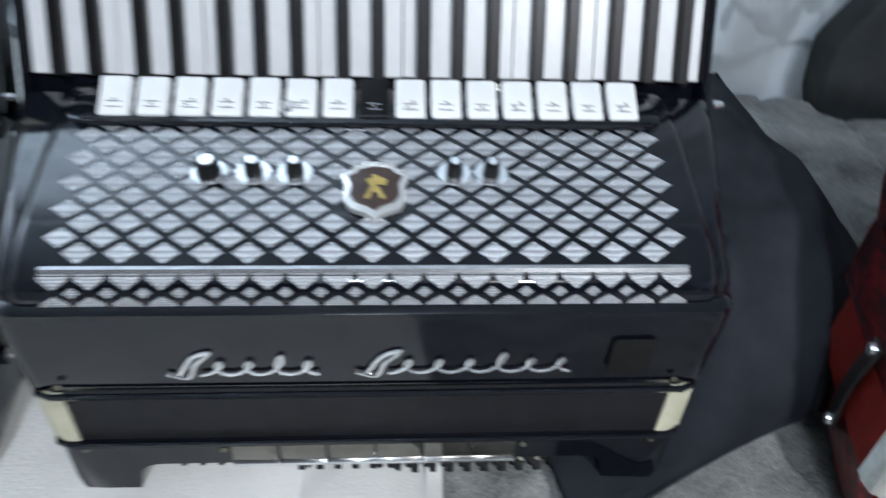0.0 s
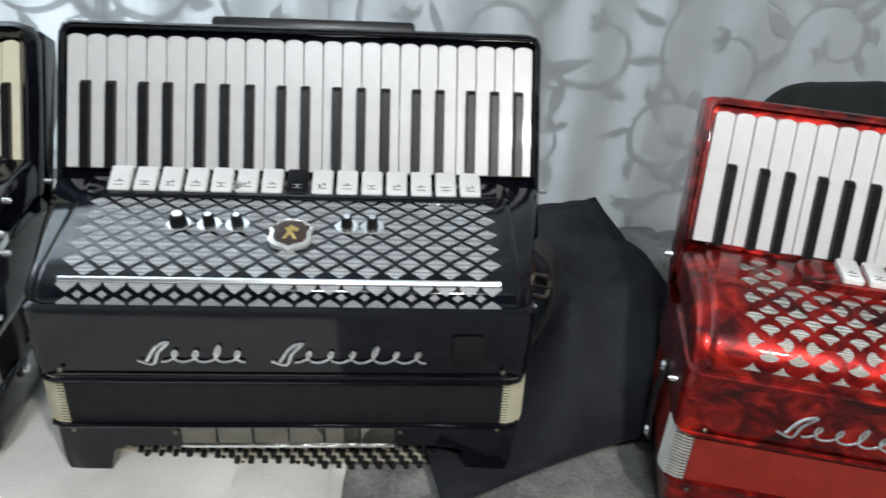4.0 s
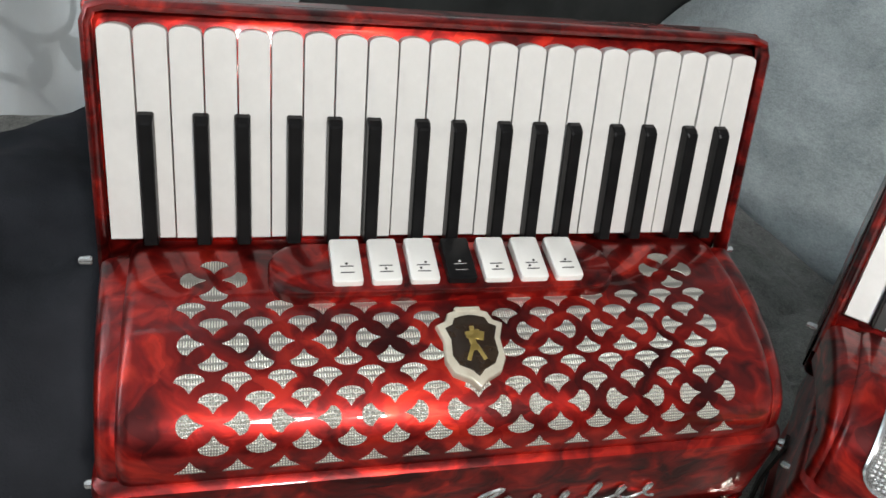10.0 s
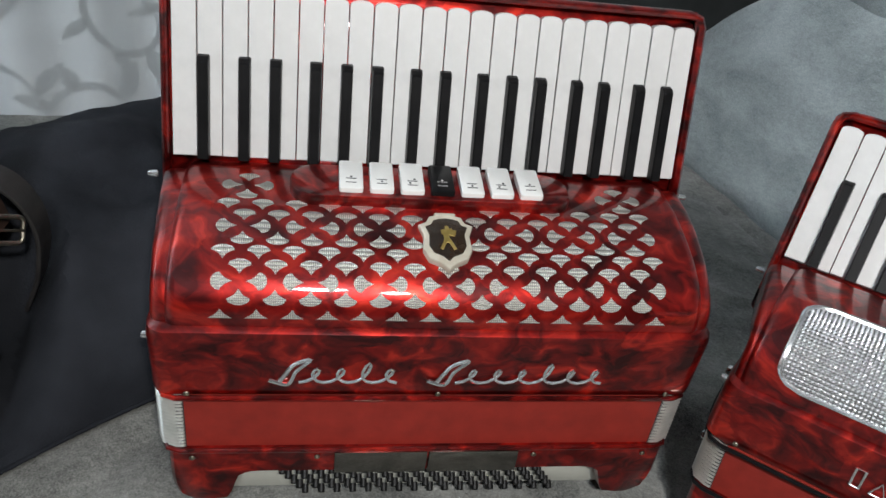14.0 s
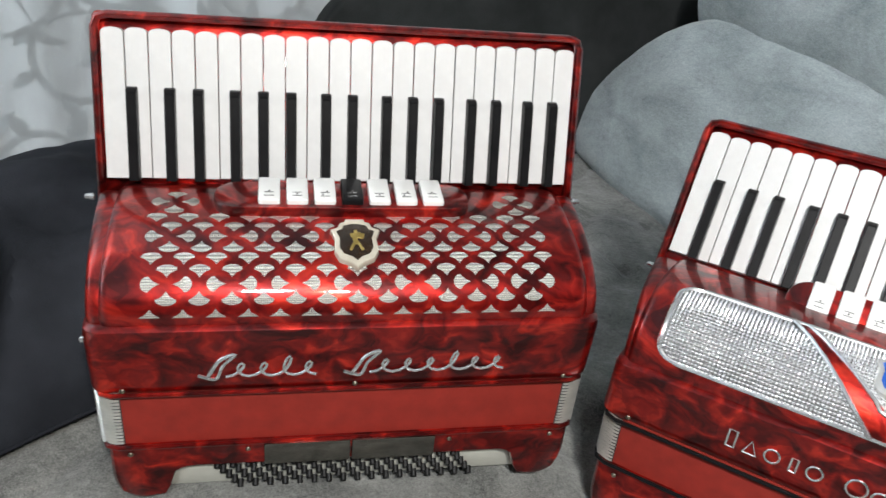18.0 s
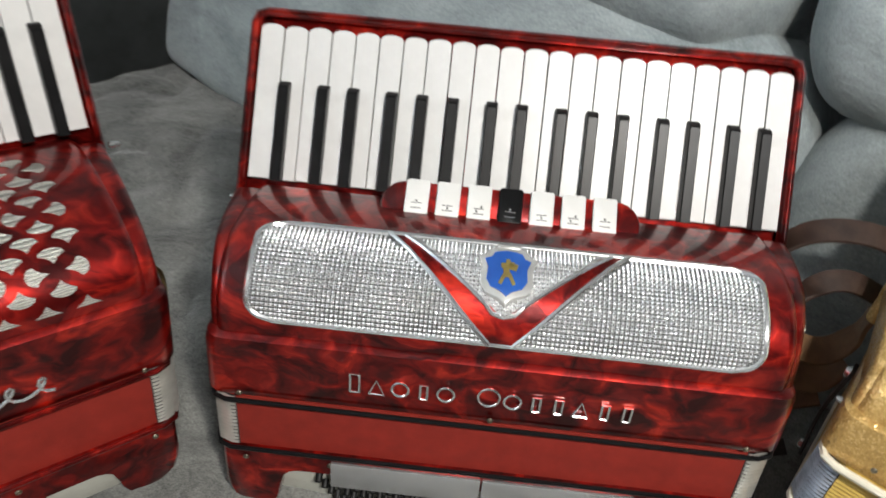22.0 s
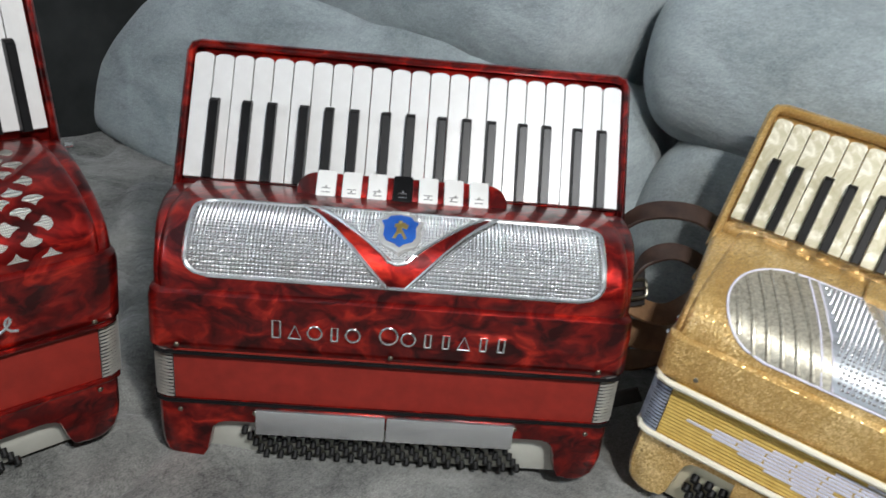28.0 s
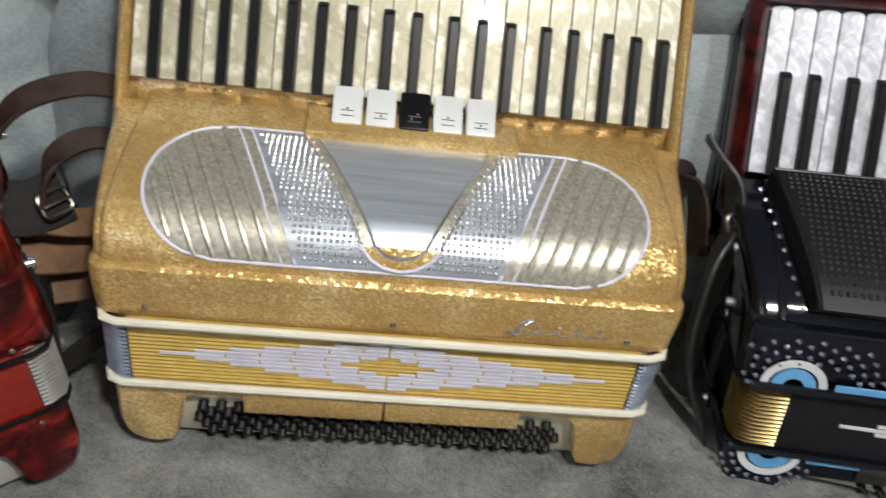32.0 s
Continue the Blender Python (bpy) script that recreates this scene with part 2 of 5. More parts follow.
VELVET = velvet("grey_velvet", (0.150, 0.178, 0.184), (0.42, 0.470, 0.478), 10.0, 1.6, 1.0, (0.55, 1, 1))
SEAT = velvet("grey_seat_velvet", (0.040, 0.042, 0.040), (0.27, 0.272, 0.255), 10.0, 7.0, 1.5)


def glitter():
    m, n, l, b = material("gold_glitter", (0.5, 0.3, 0.06), 0.30, 0.45, 0.6)
    v = coords(n, l)
    big = node(n, "ShaderNodeTexNoise", Scale=14.0, Detail=4.0)
    l.new(v, big.inputs["Vector"])
    fleck = node(n, "ShaderNodeTexVoronoi", Scale=650.0)
    l.new(v, fleck.inputs["Vector"])
    mix = n.new("ShaderNodeMix")
    mix.inputs["Factor"].default_value = 0.30
    l.new(big.outputs["Fac"], mix.inputs[2])
    l.new(fleck.outputs["Color"], mix.inputs[3])
    l.new(ramp(n, l, mix.outputs[0], [(0.22, (0.44, 0.255, 0.072)), (0.5, (0.61, 0.385, 0.130)), (0.72, (0.94, 0.70, 0.34))]), b.inputs["Base Color"])
    nm = n.new("ShaderNodeBump")
    nm.inputs["Strength"].default_value = 0.75
    nm.inputs["Distance"].default_value = 0.0009
    l.new(fleck.outputs["Color"], nm.inputs["Height"])
    # flat flakes lie tilted under the lacquer, each its own way
    flake = node(n, "ShaderNodeTexVoronoi", Scale=620.0)
    l.new(v, flake.inputs["Vector"])
    tilt = n.new("ShaderNodeVectorMath")
    tilt.operation = "MULTIPLY_ADD"
    tilt.inputs[1].default_value = (0.5, 0.5, 0.5)
    tilt.inputs[2].default_value = (-0.25, -0.25, -0.25)
    l.new(flake.outputs["Color"], tilt.inputs[0])
    lean = n.new("ShaderNodeVectorMath")
    l.new(nm.outputs["Normal"], lean.inputs[0])
    l.new(tilt.outputs[0], lean.inputs[1])
    unit = n.new("ShaderNodeVectorMath")
    unit.operation = "NORMALIZE"
    l.new(lean.outputs[0], unit.inputs[0])
    l.new(unit.outputs[0], b.inputs["Normal"])
    return m


GLITTER = glitter()


def woven(name, base, pitch, metal=0.75, hole=0.36):
    """Silver wire gauze, uneven enough to glitter."""
    m, n, l, b = material(name, base, 0.40, metal)
    v = coords(n, l, (1, 1, 1))
    w1 = node(n, "ShaderNodeTexWave", Scale=1 / pitch / 3.2, Distortion=0.3)
    w2 = node(n, "ShaderNodeTexWave", Scale=1 / pitch / 3.2, Distortion=0.3)
    w2.bands_direction = "Z"
    l.new(v, w1.inputs["Vector"])
    l.new(v, w2.inputs["Vector"])
    mul = n.new("ShaderNodeMath")
    mul.operation = "MULTIPLY"
    l.new(w1.outputs["Fac"], mul.inputs[0])
    l.new(w2.outputs["Fac"], mul.inputs[1])
    dark = tuple(c * hole for c in base)
    l.new(ramp(n, l, mul.outputs[0], [(0.06, dark), (0.38, base)]), b.inputs["Base Color"])
    grit = node(n, "ShaderNodeTexVoronoi", Scale=620.0)
    l.new(v, grit.inputs["Vector"])
    tall = n.new("ShaderNodeMath")
    tall.operation = "MULTIPLY_ADD"
    tall.inputs[1].default_value = 0.5
    l.new(grit.outputs["Distance"], tall.inputs[0])
    l.new(mul.outputs[0], tall.inputs[2])
    bump(n, l, b, tall.outputs[0], 0.8, 0.0009)
    return m


GAUZE = woven("silver_gauze", (0.86, 0.85, 0.77), 0.0015)
GAUZE_BRIGHT = woven("bright_silver_gauze", (0.70, 0.71, 0.72), 0.0016, 0.6, 0.42)
MESH_BED = woven("grey_mesh_bed", (0.36, 0.37, 0.37), 0.0016)


# ---- mesh helpers ----
def mesh_of(bm, name, mat, smooth=True):
    me = bpy.data.meshes.new(name)
    bm.normal_update()
    bm.to_mesh(me)
    bm.free()
    for m in mat if isinstance(mat, (list, tuple)) else (mat,):
        me.materials.append(m)
    if smooth:
        me.shade_smooth()
        me.set_sharp_from_angle(angle=radians(38))
    return me


def part(name, bm, mat, parent, label=""):
    ob = new(name, mesh_of(bm, name, mat) if isinstance(bm, bmesh.types.BMesh) else bm)
    ob.parent = parent
    return tagged(ob, label)


def thing(name, m, label, category, group="", kind=""):
    ob = new(name)
    ob.empty_display_size = 0.05
    ob.matrix_world = m
    return tagged(ob, label, category, group, kind)


def box(sx, sy, sz, at=(0, 0, 0), bevel=0.0, seg=2, bm=None, m=None):
    own = bmesh.new()
    bmesh.ops.create_cube(own, size=1.0)
    bmesh.ops.scale(own, vec=(sx, sy, sz), verts=own.verts)
    if bevel:
        bmesh.ops.bevel(own, geom=own.edges[:], offset=bevel, segments=seg, profile=0.5, affect="EDGES")
    bmesh.ops.transform(own, matrix=Matrix.Translation(at) @ (m or Matrix()), verts=own.verts)
    return own if bm is None else join(bm, own)


def join(bm, other):
    me = bpy.data.meshes.new("tmp")
    other.to_mesh(me)
    other.free()
    bm.from_mesh(me)
    bpy.data.meshes.remove(me)
    return bm


def loft(rings, closed=True, caps=True, bm=None):
    """A skin over rings of equally many points."""
    bm = bm or bmesh.new()
    vs = [[bm.verts.new(p) for p in ring] for ring in rings]
    k = len(rings[0])
    for a, b in zip(vs, vs[1:]):
        for i in range(k if closed else k - 1):
            j = (i + 1) % k
            bm.faces.new((a[i], a[j], b[j], b[i]))
    if caps and closed:
        bm.faces.new(vs[0][::-1])
        bm.faces.new(vs[-1])
    bmesh.ops.recalc_face_normals(bm, faces=bm.faces)
    return bm


def tube(points, radius, n=8, flat=1.0, bm=None, up=(0, 0, 1)):
    """A round or flattened wire along points."""
    pts = [Vector(p) for p in points]
    rings = []
    for i, p in enumerate(pts):
        t = (pts[min(i + 1, len(pts) - 1)] - pts[max(i - 1, 0)]).normalized()
        a = t.cross(Vector(up))
        if a.length < 1e-4:
            a = t.cross(Vector((1, 0, 0)))
        a.normalize()
        b = t.cross(a)
        rings.append([p + a * radius * math.cos(2 * math.pi * k / n) + b * radius * flat * math.sin(2 * math.pi * k / n) for k in range(n)])
    return loft(rings, bm=bm)


def smooth_line(pts, per=6):
    """Catmull-Rom points along a line of places."""
    v = [Vector(p) for p in pts]
    v = [v[0] * 2 - v[1]] + v + [v[-1] * 2 - v[-2]]
    out = []
    for i in range(1, len(v) - 2):
        for k in range(per):
            t = k / per
            a, b, c, d = v[i - 1], v[i], v[i + 1], v[i + 2]
            out.append(0.5 * ((2 * b) + (c - a) * t + (2 * a - 5 * b + 4 * c - d) * t * t + (3 * b - a - 3 * c + d) * t ** 3))
    return out + [v[-2]]


def rounded_rect(w, h, r, n=5, cx=0.0, cy=0.0):
    out = []
    for k, (sx, sy) in enumerate(((1, 1), (-1, 1), (-1, -1), (1, -1))):
        for i in range(n + 1):
            a = math.pi / 2 * (k + i / n)
            out.append((cx + sx * (w / 2 - r) + r * math.cos(a), cy + sy * (h / 2 - r) + r * math.sin(a)))
    return out


def slab(outline, depth, bevel=0.0, lift=0.0):
    """A flat plate: outline in x, y; from z = lift - depth to lift, the upper rim drawn in by the bevel."""
    cx = sum(p[0] for p in outline) / len(outline)
    cy = sum(p[1] for p in outline) / len(outline)

    def ring(z, inset):
        out = []
        for x, y in outline:
            d = math.hypot(x - cx, y - cy) or 1
            out.append((x - (x - cx) / d * inset, y - (y - cy) / d * inset, z))
        return out
    if bevel:
        return loft([ring(lift - depth, 0), ring(lift - bevel, 0), ring(lift - bevel * 0.3, bevel * 0.35), ring(lift, bevel)])
    return loft([ring(lift - depth, 0), ring(lift, 0)])


# ---- the room ----
def wall(name, size, at, mat=WALL, rz=0):
    ob = new(name, mesh_of(box(*size, bevel=0.004), name, mat))
    ob.matrix_world = pose(*at, 0, 0, rz)
    return tagged(ob, "plain pale painted room surface", "wall" if "wall" in name else name.split("_")[0], kind="structure")


wall("wall_north", (5.2, 0.12, 3.0), (0.0, 2.06, 0.95))
wall("wall_east", (0.12, 5.0, 3.0), (2.4, -0.45, 0.95))
wall("wall_west", (0.12, 5.0, 3.0), (-2.5, -0.45, 0.95))
# never in view; its dark colour keeps the black cases' reflections dark
wall("wall_south", (5.2, 0.12, 3.0), (0.0, -2.9, 0.95), WALL_UNSEEN_DARK)
wall("ceiling", (5.2, 5.2, 0.1), (0.0, -0.4, 2.48))
FLOOR = grained("wood_floor", (0.16, 0.09, 0.045), (0.26, 0.16, 0.085), 6, rough=0.4, stretch=(1, 8, 1))
wall("floor", (5.2, 5.2, 0.1), (0.0, -0.4, -0.46), FLOOR)


# ---- accordions ----
class Cover:
    """The curved front of the treble side: a line in y, z drawn out along x. at(u, v, lift): u metres across, v 0 to 1 up the curve."""

    def __init__(self, line):
        self.pts = smooth_line([(0, y, z) for y, z in line], 6)
        self.length = [0.0]
        for a, b in zip(self.pts, self.pts[1:]):
            self.length.append(self.length[-1] + (b - a).length)
        self.total = self.length[-1]

    def spot(self, v):
        s = min(max(v, 0.0), 1.0) * self.total
        i = 0
        while i < len(self.pts) - 2 and self.length[i + 1] < s:
            i += 1
        seg = self.pts[i + 1] - self.pts[i]
        p = self.pts[i] + seg * ((s - self.length[i]) / max(seg.length, 1e-9))
        a = self.pts[max(i - 1, 0)]
        b = self.pts[min(i + 2, len(self.pts) - 1)]
        t = (b - a).normalized()
        return p, t, Vector((0, -t.z, t.y))

    def at(self, u, v, lift=0.0):
        p, t, n = self.spot(v)
        q = p + n * lift
        return Vector((u, q.y, q.z))

    def matrix(self, u, v, lift=0.0):
        """Local x across, local y up the curve, local z out of it."""
        p, t, n = self.spot(v)
        q = p + n * lift
        return Matrix(((1, 0, 0, u), (0, t.y, n.y, q.y), (0, t.z, n.z, q.z), (0, 0, 0, 1)))


def bullnose(profile, half, r, n=4):
    """Rings of a closed y, z profile drawn out along x, its two ends rounded."""
    cy = sum(p[0] for p in profile) / len(profile)
    cz = sum(p[1] for p in profile) / len(profile)
    k = len(profile)
    nor = []
    for i in range(k):
        (ay, az), (by, bz) = profile[i - 1], profile[(i + 1) % k]
        d = math.hypot(by - ay, bz - az) or 1
        ny, nz = (bz - az) / d, -(by - ay) / d
        if ny * (profile[i][0] - cy) + nz * (profile[i][1] - cz) < 0:
            ny, nz = -ny, -nz
        nor.append((ny, nz))
    rings = []
    for side in (-1, 1):
        steps = range(n + 1) if side < 0 else range(n, -1, -1)
        for i in steps:
            a = math.pi / 2 * i / n
            inset, x = r * (1 - math.sin(a)), side * (half - r + r * math.cos(a))
            rings.append([(x, p[0] - q[0] * inset, p[1] - q[1] * inset) for p, q in zip(profile, nor)])
    return loft(rings)


# black keys: after which white key they stand, and how far they lean out of their group, in key widths
BLACK_37 = ((0, 0.26), (2, -0.12), (3, 0.12), (5, -0.27), (6, 0), (7, 0.27), (9, -0.12), (10, 0.12), (12, -0.27), (13, 0), (14, 0.27), (16, -0.12), (17, 0.12), (19, -0.27), (20, 0))
BLACK_41 = ((0, 0), (1, 0.26), (3, -0.12), (4, 0.12), (6, -0.27), (7, 0), (8, 0.27), (10, -0.12), (11, 0.12), (13, -0.27), (14, 0), (15, 0.27), (17, -0.12), (18, 0.12), (20, -0.27), (21, 0), (22, 0.27))


def white_key(w, length, thick):
    arc = [(w / 2 * math.cos(a), length - w * 0.22 + w * 0.22 * math.sin(a)) for a in [math.pi * i / 8 for i in range(9)]]
    return slab([(-w / 2, 0), (w / 2, 0)] + arc, thick, 0.0009)


def black_key(w, length, high):
    def ring(z, inset, tip):
        a, b = w / 2 - inset, length - tip
        return [(-a, 0.0, z), (a, 0.0, z), (a, b - 0.001, z), (a - 0.001, b, z), (-a + 0.001, b, z), (-a, b - 0.001, z)]
    return loft([ring(0, 0, 0), ring(high * 0.45, 0.0002, 0.0012), ring(high * 0.86, 0.0006, 0.0042), ring(high, 0.0014, 0.0060)])


def swung(y, z, lean):
    """Local x across, y up the keyboard, z out of it."""
    c, s = math.cos(lean), math.sin(lean)
    return Matrix(((1, 0, 0, 0), (0, s, -c, y), (0, c, s, z), (0, 0, 0, 1)))


def screw(parent, at, r=0.0024):
    bm = bmesh.new()
    bmesh.ops.create_uvsphere(bm, u_segments=10, v_segments=6, radius=r)
    bmesh.ops.scale(bm, vec=(1, 0.55, 1), verts=bm.verts)
    box(r * 1.5, 0.0006, r * 0.25, (0, -r * 0.55, 0), bm=bm)
    ob = part("screw", bm, NICKEL, parent, "small domed metal screw")
    ob.location = at
    return ob


def accordion(spec, m, label, group="accordions on the sofa"):
    """One closed piano accordion on its bass feet. Origin: middle of the front, on the ground; x across, y to the back, z up."""
    body = spec["body"]
    acc = thing("accordion", m, label, "accordion", group)
    half, hb, hk = spec["skirt"] / 2, spec["bellows_w"] / 2, spec["kb_w"] / 2
    z0, z1, z2 = spec["bel0"], spec["bel1"], spec["lip"]
    deep = spec.get("deep", 0.19)
    cover = Cover(spec["cover"])
    ky, kz, lean, klen = *spec["key"], radians(spec["lean"]), spec["key_len"]
    K = swung(ky, kz, lean)

    # bass side: a front rail with two rounded feet, hollow between them
    rail = spec.get("rail", 0.030)
    foot = spec.get("foot", 0.06)
    hw = half + spec.get("flare", 0.0) - 0.009
    low = spec.get("low", 0.0)
    zr = z0 - rail
    prof = [(x - hw, z) for x, z in ((0, z0), (0, 0.032 - low), (0.0012, 0.022 - low), (0.0045, 0.012 - low), (0.010, 0.0045 - low), (0.017, 0.0008 - low), (0.022, -low), (foot - 0.020, -low), (foot - 0.012, 0.0015 - low), (foot - 0.006, 0.006 - low), (foot - 0.002, 0.013 - low), (foot + 0.001, zr * 0.62 - low * 0.38), (foot + 0.004, zr * 0.85 - low * 0.15), (foot + 0.009, zr - 0.0022), (foot + 0.015, zr - 0.0004), (foot + 0.021, zr))]
    outline = prof + [(-x, z) for x, z in prof[::-1]]
    rings = []
    steps = ((-0.001, 0.004), (0.0015, 0.0012), (0.006, 0.0), (deep - 0.03, 0.0), (deep - 0.025, 0.003))
    for y, inset in steps:
        rings.append([(x - math.copysign(inset, x) * (1 if abs(x) > hw - 0.03 else -0.3), y, z + (inset if z < 0.005 - low else 0)) for x, z in outline])
    part("bass_case", loft(rings), body, acc)
    # button board set back between the feet, sloping, with its buttons
    bw = hw - foot - 0.006
    slope = radians(spec.get("board_tilt", -10))
    by, bz = spec.get("board", (0.014, 0.015 - low * 0.55))
    B = Matrix(((1, 0, 0, 0), (0, math.sin(slope), -math.cos(slope), by), (0, math.cos(slope), math.sin(slope), bz), (0, 0, 0, 1)))
    bm = box(2 * bw + 0.03, 0.038 + low * 0.9, 0.003, (0, 0.0, -0.002), 0.0006)
    bmesh.ops.transform(bm, matrix=B, verts=bm.verts)
    part("button_board", bm, spec.get("board_mat", BOARD), acc, "pale bass button board")
    cyl = bmesh.new()
    bmesh.ops.create_cone(cyl, cap_ends=True, segments=10, radius1=spec.get("button_r", 0.0030), radius2=spec.get("button_r", 0.0030) - 0.0001, depth=0.0075)
    bmesh.ops.bevel(cyl, geom=[e for e in cyl.edges if e.calc_face_angle(0) > 1 and e.verts[0].co.z > 0], offset=0.0006, segments=1, affect="EDGES")
    cyl = mesh_of(cyl, "bass_button", spec.get("button_mat", BUTTON_BLACK))
    cols, rows = spec.get("buttons", (20, 5))
    pitch = spec.get("button_pitch", 0.0135)
    for r in range(rows):
        for c in range(cols):
            x = (c - (cols - 1) / 2) * pitch - (r - (rows - 1) / 2) * 0.0048
            if abs(x) < bw - 0.004:
                ob = part("bass_button", cyl, None, acc)
                ob.matrix_basis = B @ Matrix.Translation((x, (r - (rows - 1) / 2) * 0.0078 - 0.003, 0.004)) @ pose(0, 0, 0, 24, 0, 0)
    # strap plates over the buttons
    n_plate, pw, ph, pz = spec["plates"]
    for i in range(n_plate):
        x = (i - (n_plate - 1) / 2) * (pw / n_plate)
        bm = box(pw / n_plate - 0.0012, 0.004, ph, (x, -0.002, pz), 0.0014)
        part("thumb_plate", bm, spec.get("plate_mat", CHROME), acc, spec.get("plate_label", "polished metal plate over the bass buttons"))
    # bellows: shallow folds
    folds = spec.get("folds", 16)
    rings = []
    inset = spec.get("bel_in", 0.0015)
    for i in range(2 * folds + 1):
        z = z0 + (z1 - z0) * i / (2 * folds)
        d = 0.0 if i % 2 else spec.get("fold_depth", 0.0004)
        w, y0, y1, c = hb - d, inset + d, deep - 0.03 - d, 0.016
        rings.append([(-w, y0 + c, z), (-w + c * 0.3, y0 + c * 0.3, z), (-w + c, y0, z), (w - c, y0, z), (w - c * 0.3, y0 + c * 0.3, z), (w, y0 + c, z), (w, y1, z), (-w, y1, z)])
    part("bellows", loft(rings), spec["bellows"], acc, spec["bellows_label"])
    for sx in (-1, 1):
        cw = spec.get("corner_w", 0.022)
        rr = []
        for z in (z0, z1):
            w, y0, c = hb + 0.0002, inset - 0.0002, 0.0155
            out = [(w - cw - 0.001, y0, z), (w - c, y0, z), (w - c * 0.3, y0 + c * 0.3, z), (w, y0 + c, z), (w, y0 + cw + 0.004, z), (w - 0.006, y0 + cw + 0.004, z), (w - 0.006 - c * 0.25, y0 + c * 0.6, z), (w - c, y0 + 0.006, z), (w - cw - 0.001, y0 + 0.006, z)]
            rr.append([(sx * x, y, z) for x, y, z in out])
        part("corner_lining", loft(rr), BLACK_SATIN, acc, "dark lining behind the bellows corner")
        for i in range(folds):
            za, zb = z0 + (z1 - z0) * (i + 0.20) / folds, z0 + (z1 - z0) * (i + 0.76) / folds
            zm = (za + zb) / 2
            rr = []
            for z, d in ((za, 0.0000), (zm, -0.0014), (zb, 0.0000)):
                w, y0, c = hb + 0.0006 - d, inset - 0.0006 + d, 0.015
                out = [(w - cw - 0.001, y0, z), (w - c, y0, z), (w - c * 0.3, y0 + c * 0.3, z), (w, y0 + c, z), (w, y0 + cw + 0.004, z), (w - 0.003, y0 + cw + 0.004, z), (w - 0.003 - c * 0.25, y0 + c * 0.5, z), (w - c, y0 + 0.003, z), (w - cw - 0.001, y0 + 0.003, z)]
                rr.append([(sx * x, y, z) for x, y, z in out])
            part("bellows_corner", loft(rr), spec.get("corner_mat", CORNER), acc, spec.get("corner_label", "ribbed metal bellows corner"))
    # flanges above and below the bellows
    for z, name in ((z0, "lower_flange"), (z1, "upper_flange")):
        r = spec.get("flange_r", 0.0022)
        w, c, y0 = half + spec.get("flare", 0.0) - 0.005, 0.013, inset - 0.005
        pts = [(-w, deep - 0.04, z), (-w, y0 + c, z), (-w + c * 0.3, y0 + c * 0.3, z), (-w + c, y0, z), (w - c, y0, z), (w - c * 0.3, y0 + c * 0.3, z), (w, y0 + c, z), (w, deep - 0.04, z)]
        part(name, tube(pts, r, 8), spec.get("flange_mat", body), acc, spec.get("flange_label", ""))
    # treble case: skirt
    rings = []
    rad = 0.014
    for z, d in ((z1, 0.003), (z1 + 0.003, 0.0005), (z1 + 0.010, 0.0), (z2 - 0.008, -0.002), (z2 - 0.002, -0.0012), (z2 + 0.001, 0.002), (z2 + 0.002, 0.008)):
        w, y0, y1 = half - d + spec.get("flare", 0.0) * (z2 - z) / (z2 - z1), d + 0.000, deep - d
        ring = []
        for cx, cy, a0 in ((w - rad, y0 + rad, -90), (w - rad, y1 - rad, 0), (-w + rad, y1 - rad, 90), (-w + rad, y0 + rad, 180)):
            for i in range(5):
                a = radians(a0 + 90 * i / 4)
                ring.append((cx + rad * math.cos(a), cy + rad * math.sin(a), z))
        rings.append(ring)
    part("treble_skirt", loft(rings), body, acc)
    # treble case: curved cover and keyboard back
    line = [(p.y, p.z) for p in cover.pts]
    Kp = lambda s, n: (ky + s * math.sin(lean) - n * math.cos(lean), kz + s * math.cos(lean) + n * math.sin(lean))
    cov = [(line[0][0] + 0.004, z2 - 0.012)] + line + [Kp(-0.006, -0.012), (deep, line[-1][1] - 0.03), (deep, z2 - 0.012)]
    part("grille_cover", bullnose(cov, spec["cover_w"] / 2, 0.009), spec.get("cover_mat", body), acc)
    # shoulders: the case under the cover, as wide as the keyboard at the back and as the skirt in front
    rings = []
    for k in range(15):
        v = k / 14
        w = half - 0.001 + (hk - 0.001 - half) * max(0.0, v - 0.25) / 0.75
        rings.append([cover.at(x, v, d) for x, d in ((-w, -0.040), (-w, -0.012), (-w + 0.0015, -0.0075), (-w + 0.005, -0.0048), (-w + 0.010, -0.004), (w - 0.010, -0.004), (w - 0.005, -0.0048), (w - 0.0015, -0.0075), (w, -0.012), (w, -0.040))])
    part("treble_case", loft(rings), body, acc)
    back = [Kp(-0.05, -0.036), Kp(-0.012, -0.013), Kp(0.0, -0.010), Kp(klen + 0.008, -0.010), Kp(klen + 0.013, -0.014), Kp(klen + 0.013, -0.05), Kp(klen * 0.55, -0.062), (deep + 0.005, line[-1][1] - 0.03), (deep - 0.03, z2 - 0.01), (ky - 0.02, z2)]
    part("keyboard_case", bullnose(back, hk, 0.006), body, acc)
    # rails round the keyboard
    top, side = spec.get("rail_top", 0.010), spec.get("rail_side", 0.0085)
    path = [(-hk + side / 2, -0.035), (-hk + side / 2, klen * 0.5), (-hk + side / 2, klen), (-hk + side / 2 + 0.003, klen + top * 0.75), (-hk + side / 2 + 0.011, klen + top), (0, klen + top), (hk - side / 2 - 0.011, klen + top), (hk - side / 2 - 0.003, klen + top * 0.75), (hk - side / 2, klen), (hk - side / 2, klen * 0.5), (hk - side / 2, -0.035)]
